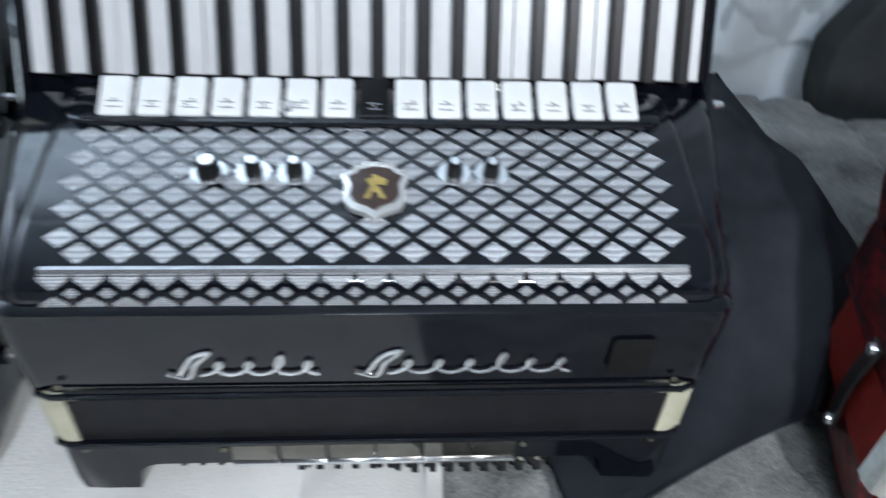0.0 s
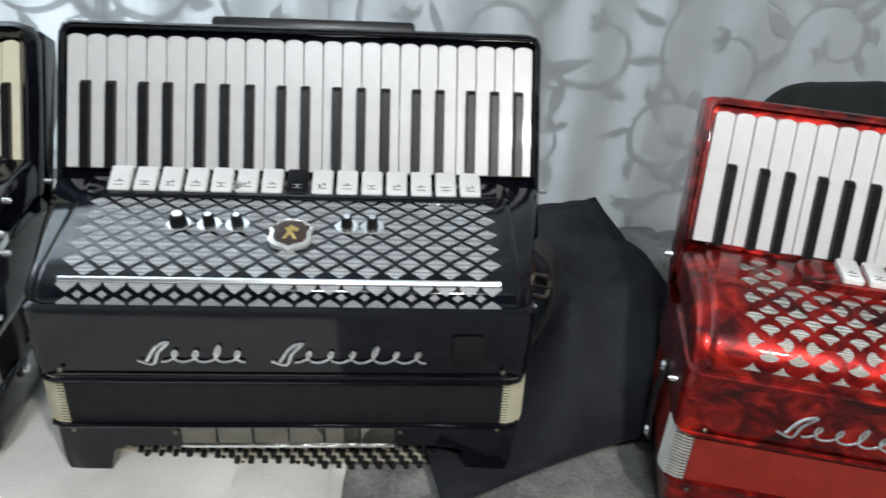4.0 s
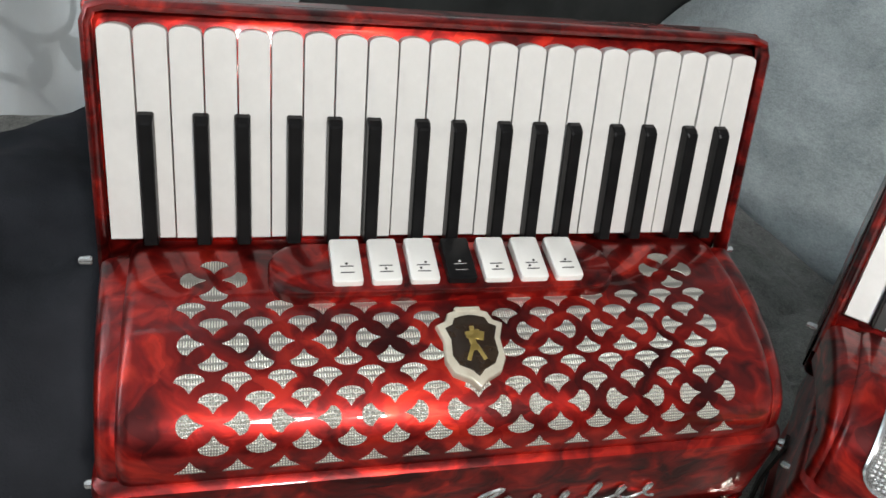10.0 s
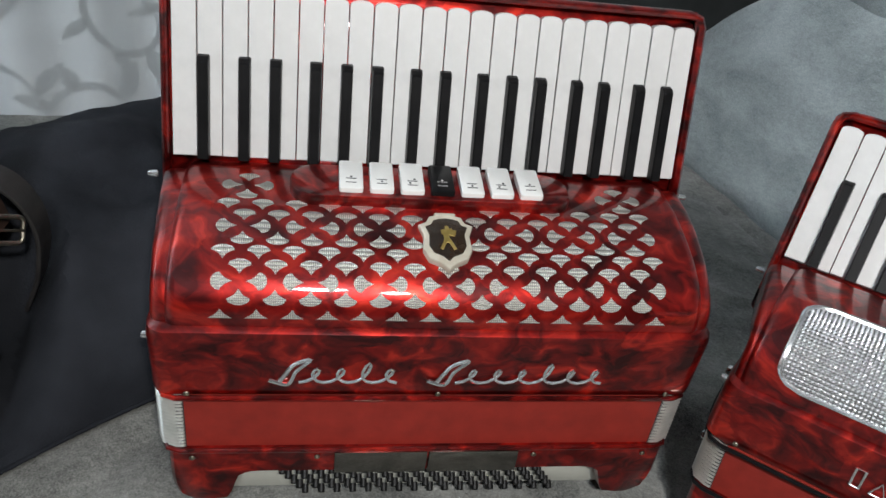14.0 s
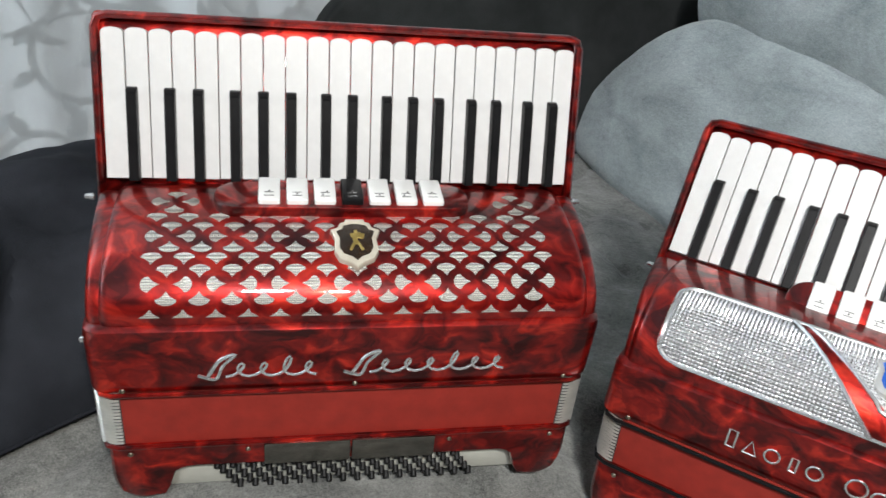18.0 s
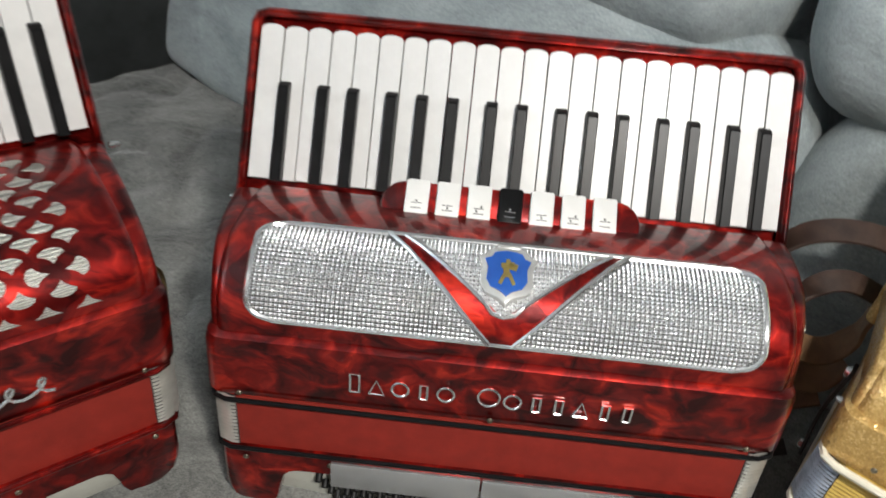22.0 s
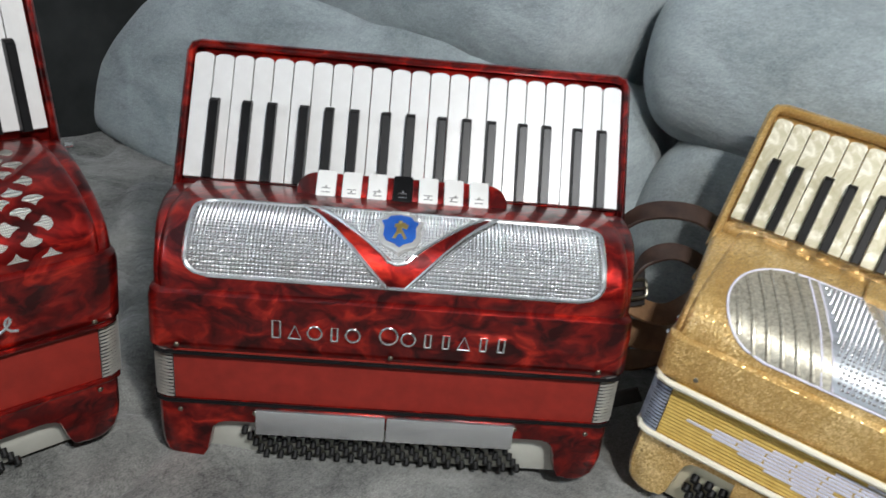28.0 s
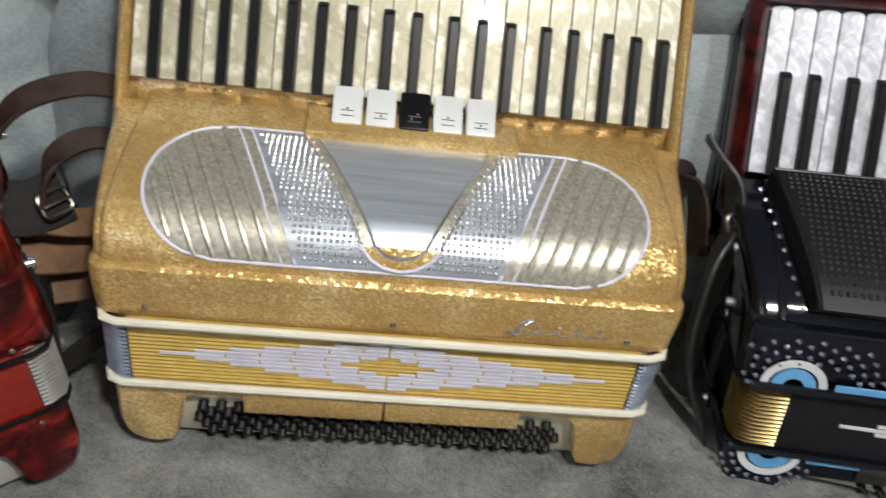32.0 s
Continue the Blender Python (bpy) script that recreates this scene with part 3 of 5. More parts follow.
    pts = [K @ Vector((x, s, -0.004)) for x, s in path]
    part("keyboard_rim", tube(pts, side / 2, 8, 2.2, up=K.to_3x3() @ Vector((0, 0, 1))), spec.get("rim_mat", body), acc)
    # keys
    n, blacks = spec["keys"]
    pitch = (2 * hk - 2 * side - 0.003) / n
    wm = mesh_of(white_key(pitch - 0.0009, klen, 0.010), "white_key", spec["white"], False)
    km = mesh_of(black_key(pitch * 0.50, klen * spec.get("black_len", 0.61), 0.0085), "black_key", KEY_BLACK, False)
    rng = random.Random(spec["seed"])
    for i in range(n):
        ob = part("white_key", wm, None, acc)
        ob.matrix_basis = K @ Matrix.Translation(((i - (n - 1) / 2) * pitch, rng.uniform(-0.0003, 0.0003), rng.uniform(-0.0005, 0.0004)))
    for i, away in blacks:
        ob = part("black_key", km, None, acc)
        ob.matrix_basis = K @ Matrix.Translation(((i - n / 2 + 1 + away) * pitch, -0.001, 0.0004 + rng.uniform(-0.0004, 0.0004)))
    for x, z in spec["screws"]:
        screw(acc, (x, -0.0035 if z > z1 else -0.002, z))
    return acc, cover, K


def switches(acc, cover, n, pitch, v, size, dark, mats=(OFFWHITE, KEY_BLACK), x0=0.0, tilt=0.0, lift=0.006, marks=True):
    """A row of register tabs on the cover, each with its own small printed signs."""
    w, h = size
    tab = mesh_of(slab(rounded_rect(w, h, 0.0022), 0.007, 0.0012), "switch", mats[0])
    tabd = mesh_of(slab(rounded_rect(w, h, 0.0022), 0.007, 0.0012), "switch", mats[1])
    rng = random.Random(n)
    for i in range(n):
        x = x0 + (i - (n - 1) / 2) * pitch
        ob = part("register_switch", tabd if i == dark else tab, None, acc, "black register tab" if i == dark else "")
        ob.matrix_basis = cover.matrix(x, v, lift) @ pose(0, 0, 0, tilt + rng.uniform(-1.5, 1.5), 0, 0)
        if marks:
            bm = bmesh.new()
            ink = CHROME if i == dark else BLACK_SATIN
            for k in (0.16, 0.30):
                box(w * 0.44, 0.0006, 0.0004, (0, -h * k, 0.0002), bm=bm)
            for x, y in (((0, 0.10),), ((0, 0.23),), ((-0.1, 0.23), (0.1, 0.10)))[i % 3]:
                join(bm, transformed(round_peg(0.0009, 0.0009, 0.0004, 8, 0), Matrix.Translation((x * w, -h * y, 0.0002))))
            part("sign", bm, ink, ob, "small printed register sign")


def on_cover(cover, shapes, lift, depth, bm=None):
    """Flat plates (outlines in metres across and fractions up the curve) laid on the cover."""
    bm = bm or bmesh.new()
    for outline in shapes:
        lo = [cover.at(u, v, lift - depth) for u, v in outline]
        hi = [cover.at(u, v, lift) for u, v in outline]
        loft([lo, hi], bm=bm)
    return bm


def patch_on(cover, outline, lift, depth):
    """One small plate that follows the cover's curve, round the middle of its outline."""
    cu = sum(p[0] for p in outline) / len(outline)
    cv = sum(p[1] for p in outline) / len(outline)
    bm = bmesh.new()
    rings = []
    for k, z in ((1.0, lift - depth), (1.0, lift), (0.66, lift), (0.33, lift)):
        rings.append([bm.verts.new(cover.at(cu + (u - cu) * k, cv + (v - cv) * k, z)) for u, v in outline])
    mid = bm.verts.new(cover.at(cu, cv, lift))
    n = len(outline)
    for a, b in zip(rings, rings[1:]):
        for i in range(n):
            bm.faces.new((a[i], a[(i + 1) % n], b[(i + 1) % n], b[i]))
    for i in range(n):
        bm.faces.new((rings[-1][i], rings[-1][(i + 1) % n], mid))
    bmesh.ops.recalc_face_normals(bm, faces=bm.faces)
    return bm


def shield(acc, cover, u, v, size, field, rim):
    w, h = size
    M = cover.matrix(u, v, 0.0015)
    edge = [(0.0, -0.62), (0.12, -0.50), (0.34, -0.40), (0.44, -0.22), (0.42, 0.08), (0.50, 0.30), (0.36, 0.36), (0.30, 0.48), (0.16, 0.52), (0.0, 0.54)]
    edge = [(x * w, y * h) for x, y in edge]
    edge = edge + [(-x, y) for x, y in edge[-2:0:-1]]
    badge = part("badge", slab(edge, 0.006, 0.0016, 0.003), rim, acc, "shield-shaped badge with a pale metal rim")
    badge.matrix_basis = M
    inner = [(x * 0.76, y * 0.76 + 0.01 * h) for x, y in edge]
    part("badge_crest", box(w * 0.40, h * 0.09, 0.004, (0, h * 0.515, 0.0015), 0.0014), rim, badge, "raised bar on top of the badge")
    part("badge_field", slab(inner, 0.002, 0.0004, 0.0042), field, badge, "enamelled badge field")
    # an abstract gilt figure
    bm = bmesh.new()
    for x, y, sx, sy, rz in ((0.0, 0.16, 0.22, 0.10, 10), (0.10, 0.13, 0.16, 0.13, -15), (-0.02, 0.0, 0.10, 0.22, 8), (-0.09, -0.17, 0.06, 0.24, -22), (0.09, -0.17, 0.06, 0.24, 24), (0.0, 0.26, 0.07, 0.07, 0)):
        join(bm, transformed(box(sx * w, sy * h, 0.0008, bevel=0.0003, seg=1), Matrix.Translation((x * w * 0.8, y * h * 0.8, 0.0046)) @ pose(0, 0, 0, 0, 0, rz)))
    part("badge_figure", bm, GOLD_PAINT, badge, "plain gilt emblem")
    return badge


def transformed(bm, m):
    bmesh.ops.transform(bm, matrix=m, verts=bm.verts)
    return bm


def script(acc, x0, z, words, high, y=-0.0025, r=0.0014):
    """Flowing chrome strokes in place of the maker's name."""
    for start, length, loops in words:
        pts = [(x0 + start, y, z - high * 0.1), (x0 + start + high * 0.5, y, z + high * 0.7), (x0 + start + high * 1.1, y, z + high * 0.95), (x0 + start + high * 0.6, y, z + high * 0.4), (x0 + start + high * 0.3, y, z - high * 0.25), (x0 + start - high * 0.4, y, z - high * 0.05)]
        part("name_flourish", tube(smooth_line(pts, 5), r * 1.2, 7, 0.8, up=(0, 1, 0)), CHROME, acc, "chrome script flourish")
        pts = []
        n = loops
        tall = [1.0] * (n + 1)
        tall[n // 2] = 1.9
        for i in range(n * 10 + 1):
            t = i / 10
            a = 2 * math.pi * t
            k = tall[int(t)] if math.cos(a) < 0 else 1.0
            up = high * (0.18 - 0.34 * k * math.cos(a))
            pts.append((x0 + start + high * 0.75 + (length - high * 0.75) * t / n + high * 0.30 * math.sin(a) + 0.30 * up, y, z + up))
        part("name_stroke", tube(pts, r, 7, 0.8, up=(0, 1, 0)), CHROME, acc, "chrome script stroke")


def ribbon(points, width, thick, side=(0, 0, 1), per=6):
    """A leather band along points, its flat side along the given way."""
    pts = smooth_line(points, per)
    rings = []
    for i, p in enumerate(pts):
        t = (pts[min(i + 1, len(pts) - 1)] - pts[max(i - 1, 0)]).normalized()
        w = Vector(side)
        w = (w - t * w.dot(t)).normalized()
        n = t.cross(w)
        h, k = width / 2, thick / 2
        rings.append([p + w * a * h + n * b * k for a, b in ((-1, -0.5), (-0.94, -1), (0.94, -1), (1, -0.5), (1, 0.5), (0.94, 1), (-0.94, 1), (-1, 0.5))])
    return loft(rings)


def round_peg(r1, r2, depth, seg=14, bevel=0.0008):
    bm = bmesh.new()
    bmesh.ops.create_cone(bm, cap_ends=True, segments=seg, radius1=r1, radius2=r2, depth=depth)
    if bevel:
        bmesh.ops.bevel(bm, geom=[e for e in bm.edges if e.calc_face_angle(0) > 1], offset=bevel, segments=2, affect="EDGES")
    return bm


def side_knobs(acc, places, r=0.0032):
    """Chrome strap studs on the end walls."""
    for x, y, z in places:
        ob = part("strap_stud", round_peg(r, r * 0.8, 0.008), CHROME, acc, "small chrome strap stud")
        ob.matrix_basis = pose(x, y, z, 0, 90 if x > 0 else -90, 0)


def bellows_latch(acc, x, z0, z1, y):
    """A strap with two studs that holds the bellows shut."""
    s = 1 if x > 0 else -1
    strap = part("bellows_strap", ribbon([(x, y, z0 - 0.02), (x + s * 0.004, y, (z0 + z1) / 2), (x, y, z1 + 0.02)], 0.016, 0.003, (0, 1, 0)), LEATHER_BLACK, acc, "black leather bellows strap")
    for z in (z0 - 0.014, z1 + 0.014):
        ob = part("press_stud", round_peg(0.006, 0.005, 0.005), CHROME, strap, "domed chrome press stud")
        ob.matrix_basis = pose(x + s * 0.003, y, z, 0, 90 * s, 0)


def housing(acc, cover, u0, u1, v, high, thick, mat, name="switch_housing", r=0.012, tilt=0.0, lift=0.0):
    """The raised bed under the register tabs, with rounded ends."""
    ob = part(name, slab(rounded_rect(u1 - u0, high, min(r, high * 0.48), 6), thick + 0.006 + lift, 0.003, thick), mat, acc)
    ob.matrix_basis = cover.matrix((u0 + u1) / 2, v, lift) @ pose(0, 0, 0, tilt, 0, 0)


def strip(cover, path, r, flat=0.6, lift=0.0004, per=5):
    """A bright wire laid along u, v places on the cover."""
    pts = []
    for (ua, va), (ub, vb) in zip(path, path[1:]):
        pts += [cover.at(ua + (ub - ua) * k / per, va + (vb - va) * k / per, lift) for k in range(per)]
    pts.append(cover.at(*path[-1], lift))
    return tube(pts, r, 7, flat, up=(0, -0.7, 0.7))


def stuff_mesh(name, verts, faces, mat):
    me = bpy.data.meshes.new(name)
    me.from_pydata(verts, [], faces)
    me.materials.append(mat)
    me.shade_smooth()
    return me


def pip_field(cover, inside, u0, u1, v0, v1, step, high, mat, name):
    """A pressed field of small pyramids on the cover where inside(u, v) holds."""
    verts, faces = [], []
    dv = step / cover.total
    for j in range(int((v1 - v0) / dv)):
        v = v0 + (j + 0.5) * dv
        for i in range(int((u1 - u0) / step)):
            u = u0 + (i + 0.5) * step
            if not inside(u, v):
                continue
            k, a, b = len(verts), step * 0.39, dv * 0.39
            verts += [cover.at(u - a, v - b, 0.0008), cover.at(u + a, v - b, 0.0008), cover.at(u + a, v + b, 0.0008), cover.at(u - a, v + b, 0.0008), cover.at(u - a * 0.5, v - b * 0.5, 0.0008 + high), cover.at(u + a * 0.5, v - b * 0.5, 0.0008 + high), cover.at(u + a * 0.5, v + b * 0.5, 0.0008 + high), cover.at(u - a * 0.5, v + b * 0.5, 0.0008 + high)]
            faces += [(k, k + 1, k + 5, k + 4), (k + 1, k + 2, k + 6, k + 5), (k + 2, k + 3, k + 7, k + 6), (k + 3, k, k + 4, k + 7), (k + 4, k + 5, k + 6, k + 7)]
    return stuff_mesh(name, verts, faces, mat)


def sheet_on(cover, half_at, v0, v1, lift, nv=22, nu=26):
    """A thin skin on the cover; half_at(v) gives its left and right end."""
    bm = bmesh.new()
    rows = []
    for j in range(nv + 1):
        v = v0 + (v1 - v0) * j / nv
        a, b = half_at(v)
        rows.append([bm.verts.new(cover.at(a + (b - a) * i / nu, v, lift)) for i in range(nu + 1)])
    for p, q in zip(rows, rows[1:]):
        for i in range(nu):
            bm.faces.new((p[i], p[i + 1], q[i + 1], q[i]))
    bmesh.ops.recalc_face_normals(bm, faces=bm.faces)
    for f in bm.faces:
        if f.normal.z + -f.normal.y < 0:
            f.normal_flip()
    return bm


def rounded_half(w, v0, v1, rv, ru):
    """Ends of a rounded oblong on the cover: rv the corner's height in v, ru its width."""
    def ends(v):
        d = min(v - v0, v1 - v)
        k = 1.0 if d >= rv else math.sqrt(max(0.0, 1 - ((rv - d) / rv) ** 2))
        return -w + ru * (1 - k), w - ru * (1 - k)
    return ends


def outline_of(ends, v0, v1, n=28):
    pts = [(ends(v0 + (v1 - v0) * k / n)[0], v0 + (v1 - v0) * k / n) for k in range(n + 1)]
    pts += [(ends(v1 - (v1 - v0) * k / n)[1], v1 - (v1 - v0) * k / n) for k in range(n + 1)]
    return pts + pts[:1]


# ---- red accordion with a fan-pierced cover ----
RED_A = dict(seed=1, body=RED_PEARL, skirt=0.424, bellows_w=0.424, kb_w=0.438, cover_w=0.402, bel0=0.058, bel1=0.115, lip=0.180, low=0.004, flare=0.002, black_len=0.625,
             cover=[(0.003, 0.178), (0.004, 0.190), (0.010, 0.204), (0.023, 0.216), (0.048, 0.228), (0.090, 0.238), (0.130, 0.240)],
             key=(0.138, 0.244), lean=17, key_len=0.128, rail_side=0.0072, keys=(22, BLACK_37), white=KEY_WHITE, bellows=RED_CLOTH, bellows_label="plain red cloth bellows, closed", corner_w=0.020, bel_in=0.004,
             plates=(2, 0.154, 0.024, 0.045), plate_mat=MIRROR, buttons=(17, 5), rail=0.024, foot=0.050,
             screws=[(-0.187, 0.122), (0.0, 0.122), (0.187, 0.122), (-0.187, 0.051), (-0.090, 0.051), (0.090, 0.051), (0.187, 0.051)])
acc, cov, K = accordion(RED_A, pose(0.3290, 0.5380, -0.0000, 1.14, -1.10, -9.67), "red pearl accordion with silver fan-pierced grille, on grey sofa")
housing(acc, cov, -0.118, 0.106, 0.830, 0.044, 0.008, RED_PEARL, r=0.018)
switches(acc, cov, 7, 0.0238, 0.835, (0.0185, 0.036), 3, lift=0.0135, x0=0.0, tilt=6)
shield(acc, cov, 0.0, 0.47, (0.042, 0.046), BADGE_BROWN, PALE_RIM)
script(acc, -0.120, 0.136, [(0.0, 0.088, 4), (0.118, 0.132, 6)], 0.020)


def fans(acc, cover):
    pitch, rows, v0 = 0.0249, 12, 0.090
    step = 0.0735
    for r in range(rows):
        v = v0 + r * step
        shift = 0.0 if r % 2 else pitch / 2
        for c in range(-8, 9):
            u = c * pitch + shift
            if abs(u) > 0.170 or (v > 0.72 and abs(u) < 0.128) or (v > 0.66 and abs(u) < 0.01) or (abs(u) < 0.016 and 0.38 < v < 0.72):
                continue
            w, h = 0.0081, 0.0054
            arc = [(w * math.cos(a), h * 0.15 + h * 0.85 * math.sin(a)) for a in [math.pi * k / 7 for k in range(8)]]
            fan = [(0, -h * 1.1), (w * 0.30, -h * 0.45), (w * 0.68, -h * 0.05)] + arc + [(-w * 0.68, -h * 0.05), (-w * 0.30, -h * 0.45)]
            if r == 0:
                fan = [(-w, -h * 0.7), (w, -h * 0.7), (w * 0.35, -h * 0.1), (0, h * 0.6), (-w * 0.35, -h * 0.1)]
            elif r % 4 == 1:
                fan = [(-x, -y) for x, y in fan]
            elif r % 4 == 2:
                s = -1 if c % 2 else 1
                fan = [(s * y * 1.28, -s * x * 0.80) for x, y in fan]
            shape = [(x, y / cover.total) for x, y in fan]
            bm = patch_on(cover, [(u + x, v + y) for x, y in shape], 0.0005, 0.002)
            part("grille_opening", bm, GAUZE, acc, "fan-shaped opening with silver gauze")


fans(acc, cov)
side_knobs(acc, [(-0.228, 0.145, 0.222), (-0.2185, 0.03, 0.150), (0.228, 0.145, 0.222), (-0.206, 0.045, 0.19)])
bellows_latch(acc, -0.215, 0.060, 0.113, 0.085)
bellows_latch(acc, 0.215, 0.060, 0.113, 0.085)
part("bellows_hook", tube(smooth_line([(0.214, 0.04, 0.178), (0.222, 0.045, 0.160), (0.223, 0.05, 0.120), (0.217, 0.05, 0.095)], 5), 0.0018, 8), BRASS, acc, "curved brass bellows hook")

# ---- red accordion with a mesh grille and a bright V ----
RED_B = dict(RED_A, seed=2, skirt=0.420, bellows_w=0.422, kb_w=0.452, rail_side=0.0075, cover_w=0.408, bel0=0.060, bel1=0.111, lip=0.170, low=0.009, flare=0.006, black_len=0.645, bel_in=0.0015,
             cover=[(0.003, 0.168), (0.004, 0.180), (0.007, 0.195), (0.016, 0.210), (0.032, 0.222), (0.054, 0.229), (0.090, 0.229), (0.128, 0.223)],
             key=(0.141, 0.221), lean=31, key_len=0.127, plates=(2, 0.240, 0.027, 0.040), plate_mat=STEEL, plate_label="brushed aluminium plate over the bass buttons", buttons=(19, 5), rail=0.022, foot=0.046, board_mat=BOARD,
             flange_mat=KEY_BLACK, flange_r=0.0019, flange_label="dark line along the bellows", folds=14, fold_depth=0.0003, corner_w=0.0185,
             screws=[(-0.187, 0.119), (0.0, 0.119), (0.187, 0.119), (-0.187, 0.049), (-0.120, 0.049), (0.120, 0.049), (0.187, 0.049)])
acc, cov, K = accordion(RED_B, pose(0.6817, 0.3149, -0.0124, -0.38, -1.55, -51.13), "red pearl accordion with silver mesh grille, on grey sofa")
housing(acc, cov, -0.101, 0.101, 0.872, 0.044, 0.003, RED_PEARL, r=0.018, tilt=50, lift=0.0)
switches(acc, cov, 7, 0.0243, 0.874, (0.0185, 0.030), 3, lift=0.0100, tilt=50)
G0, G1 = 0.105, 0.585
ends = rounded_half(0.180, G0, G1, 0.10, 0.020)


def up(share):
    """A height on the grille, from its lower to its upper rim."""
    return G0 + (G1 - G0) * share



def side_of_v(u, v):
    """How far u lies outside the V at height v."""
    return abs(u) - (0.008 + 0.079 * (v - G0) / (G1 - G0))


part("grille_plate", sheet_on(cov, ends, G0, G1, 0.0008), MESH_BED, acc, "bright pressed silver mesh")
part("pressed_mesh", pip_field(cov, lambda u, v: abs(u) < ends(v)[1] - 0.003 and G0 + 0.01 < v < G1 - 0.010 and side_of_v(u, v) > 0.003, -0.180, 0.180, G0, G1, 0.0033, 0.0014, SILVER, "pressed_mesh"), None, acc)["kind"] = "stuff"
part("red_v", sheet_on(cov, lambda v: (-0.008 - 0.079 * (v - G0) / (G1 - G0), 0.008 + 0.079 * (v - G0) / (G1 - G0)), G0, G1 - 0.006, 0.0020, 16, 16), RED_PEARL, acc)
inner = lambda v: max(0.0, 0.073 * (v - up(0.245)) / (G1 - up(0.245)))
part("centre_mesh", sheet_on(cov, lambda v: (-inner(v), inner(v)), up(0.27), G1 - 0.012, 0.0026, 16, 16), GAUZE_BRIGHT, acc, "bright silver mesh inside the V")
part("pressed_mesh", pip_field(cov, lambda u, v: abs(u) < inner(v) - 0.002 and v < G1 - 0.02, -0.09, 0.09, up(0.26), G1, 0.0030, 0.0032, SILVER, "pressed_mesh"), None, acc)["kind"] = "stuff"
part("grille_frame", strip(cov, outline_of(ends, G0, G1), 0.0022, 0.8, 0.001, 1), CHROME, acc, "chrome frame round the grille")
for s in (-1, 1):
    part("v_strip", strip(cov, [(s * 0.087, G1), (s * 0.008, G0)], 0.0019, 0.8, 0.0026), CHROME, acc, "chrome strip of the V")
    part("v_strip", strip(cov, [(s * 0.0745, G1 - 0.012), (s * 0.0135, up(0.36))], 0.0017, 0.8, 0.003), CHROME, acc, "chrome strip of the V")
part("v_bow", strip(cov, [(-0.0135, up(0.36)), (-0.008, up(0.285)), (0.0, up(0.260)), (0.008, up(0.285)), (0.0135, up(0.36))], 0.0017, 0.8, 0.003), CHROME, acc, "chrome bow of the V")
part("top_bar", strip(cov, [(-0.150, G1 + 0.012), (0.150, G1 + 0.012)], 0.0016, 0.8, 0.001), CHROME, acc, "chrome bar under the register tabs")
shield(acc, cov, 0.0, up(0.645), (0.043, 0.041), BLUE, BRIGHT_RIM)


def plain_marks(acc, places, z, y, mat=SILVER):
    """Plain raised chrome shapes in a row: upright bars, rings and slanting bars, in two sizes."""
    for i, (x, h, kind) in enumerate(places):
        r = 0.0011
        if kind == "ring":
            pts = [(x + h * 0.46 * math.cos(a), y, z + h * 0.5 + h * 0.5 * math.sin(a)) for a in [2 * math.pi * k / 14 for k in range(15)]]
        elif kind == "peak":
            pts = [(x - h * 0.42, y, z), (x, y, z + h), (x + h * 0.42, y, z), (x - h * 0.42, y, z)]
        else:
            pts = [(x - h * 0.2, y, z), (x - h * 0.2, y, z + h), (x + h * 0.2, y, z + h), (x + h * 0.2, y, z), (x - h * 0.2, y, z)]
        bm = tube(pts, r, 7, 0.9, up=(0, 1, 0))
        part("name_mark", bm, mat, acc, "raised plain chrome mark")


row = []
x = -0.1005
for word in (("bar", "peak", "ring", "bar", "ring"), ("ring", "ring", "bar", "bar", "peak", "bar", "bar")):
    for k, kind in enumerate(word):
        row.append((x, 0.0170 if k == 0 else 0.0132, kind))
        x += 0.0172 if kind != "bar" else 0.0160
    x += 0.014
plain_marks(acc, row, 0.1325, -0.003)
side_knobs(acc, [(-0.232, 0.150, 0.195), (-0.2155, 0.04, 0.145), (0.232, 0.150, 0.195), (0.2155, 0.05, 0.145)])
bellows_latch(acc, -0.216, 0.056, 0.108, 0.085)
bellows_latch(acc, 0.216, 0.056, 0.108, 0.085)

# ---- black accordion with a diamond grille ----
BLACK_A = dict(RED_A, seed=3, body=BLACK_GLOSS, skirt=0.448, bellows_w=0.444, kb_w=0.500, rail_side=0.008, cover_w=0.428, bel0=0.072, bel1=0.125, lip=0.200, low=0.0, flare=0.001, black_len=0.66, board=(0.026, 0.017), board_tilt=-2, bel_in=0.002,
               cover=[(0.004, 0.198), (0.005, 0.208), (0.012, 0.218), (0.038, 0.229), (0.090, 0.241), (0.130, 0.248), (0.170, 0.250)],
               key=(0.184, 0.253), lean=27, key_len=0.137, keys=(24, BLACK_41), bellows=DARK_CLOTH, bellows_label="black cloth bellows, closed",
               plates=(6, 0.202, 0.022, 0.060), plate_mat=MIRROR, plate_label="mirror-bright metal plate over the bass buttons", corner_mat=CREAM_METAL, corner_label="aged cream metal bellows corner", corner_w=0.0205,
               flange_mat=BLACK_GLOSS, buttons=(22, 5), button_pitch=0.0138, rail=0.026, foot=0.047, board_mat=IVORY,
               screws=[(-0.199, 0.136), (0.199, 0.136), (-0.199, 0.066), (0.199, 0.066), (-0.106, 0.063), (0.106, 0.063)])
acc, cov, K = accordion(BLACK_A, pose(-0.2300, 0.6028, -0.0164, 2.48, -4.11, 2.83), "black accordion with silver diamond grille, standing on white throw")
housing(acc, cov, -0.205, 0.200, 0.845, 0.034, 0.004, BLACK_GLOSS, r=0.014)
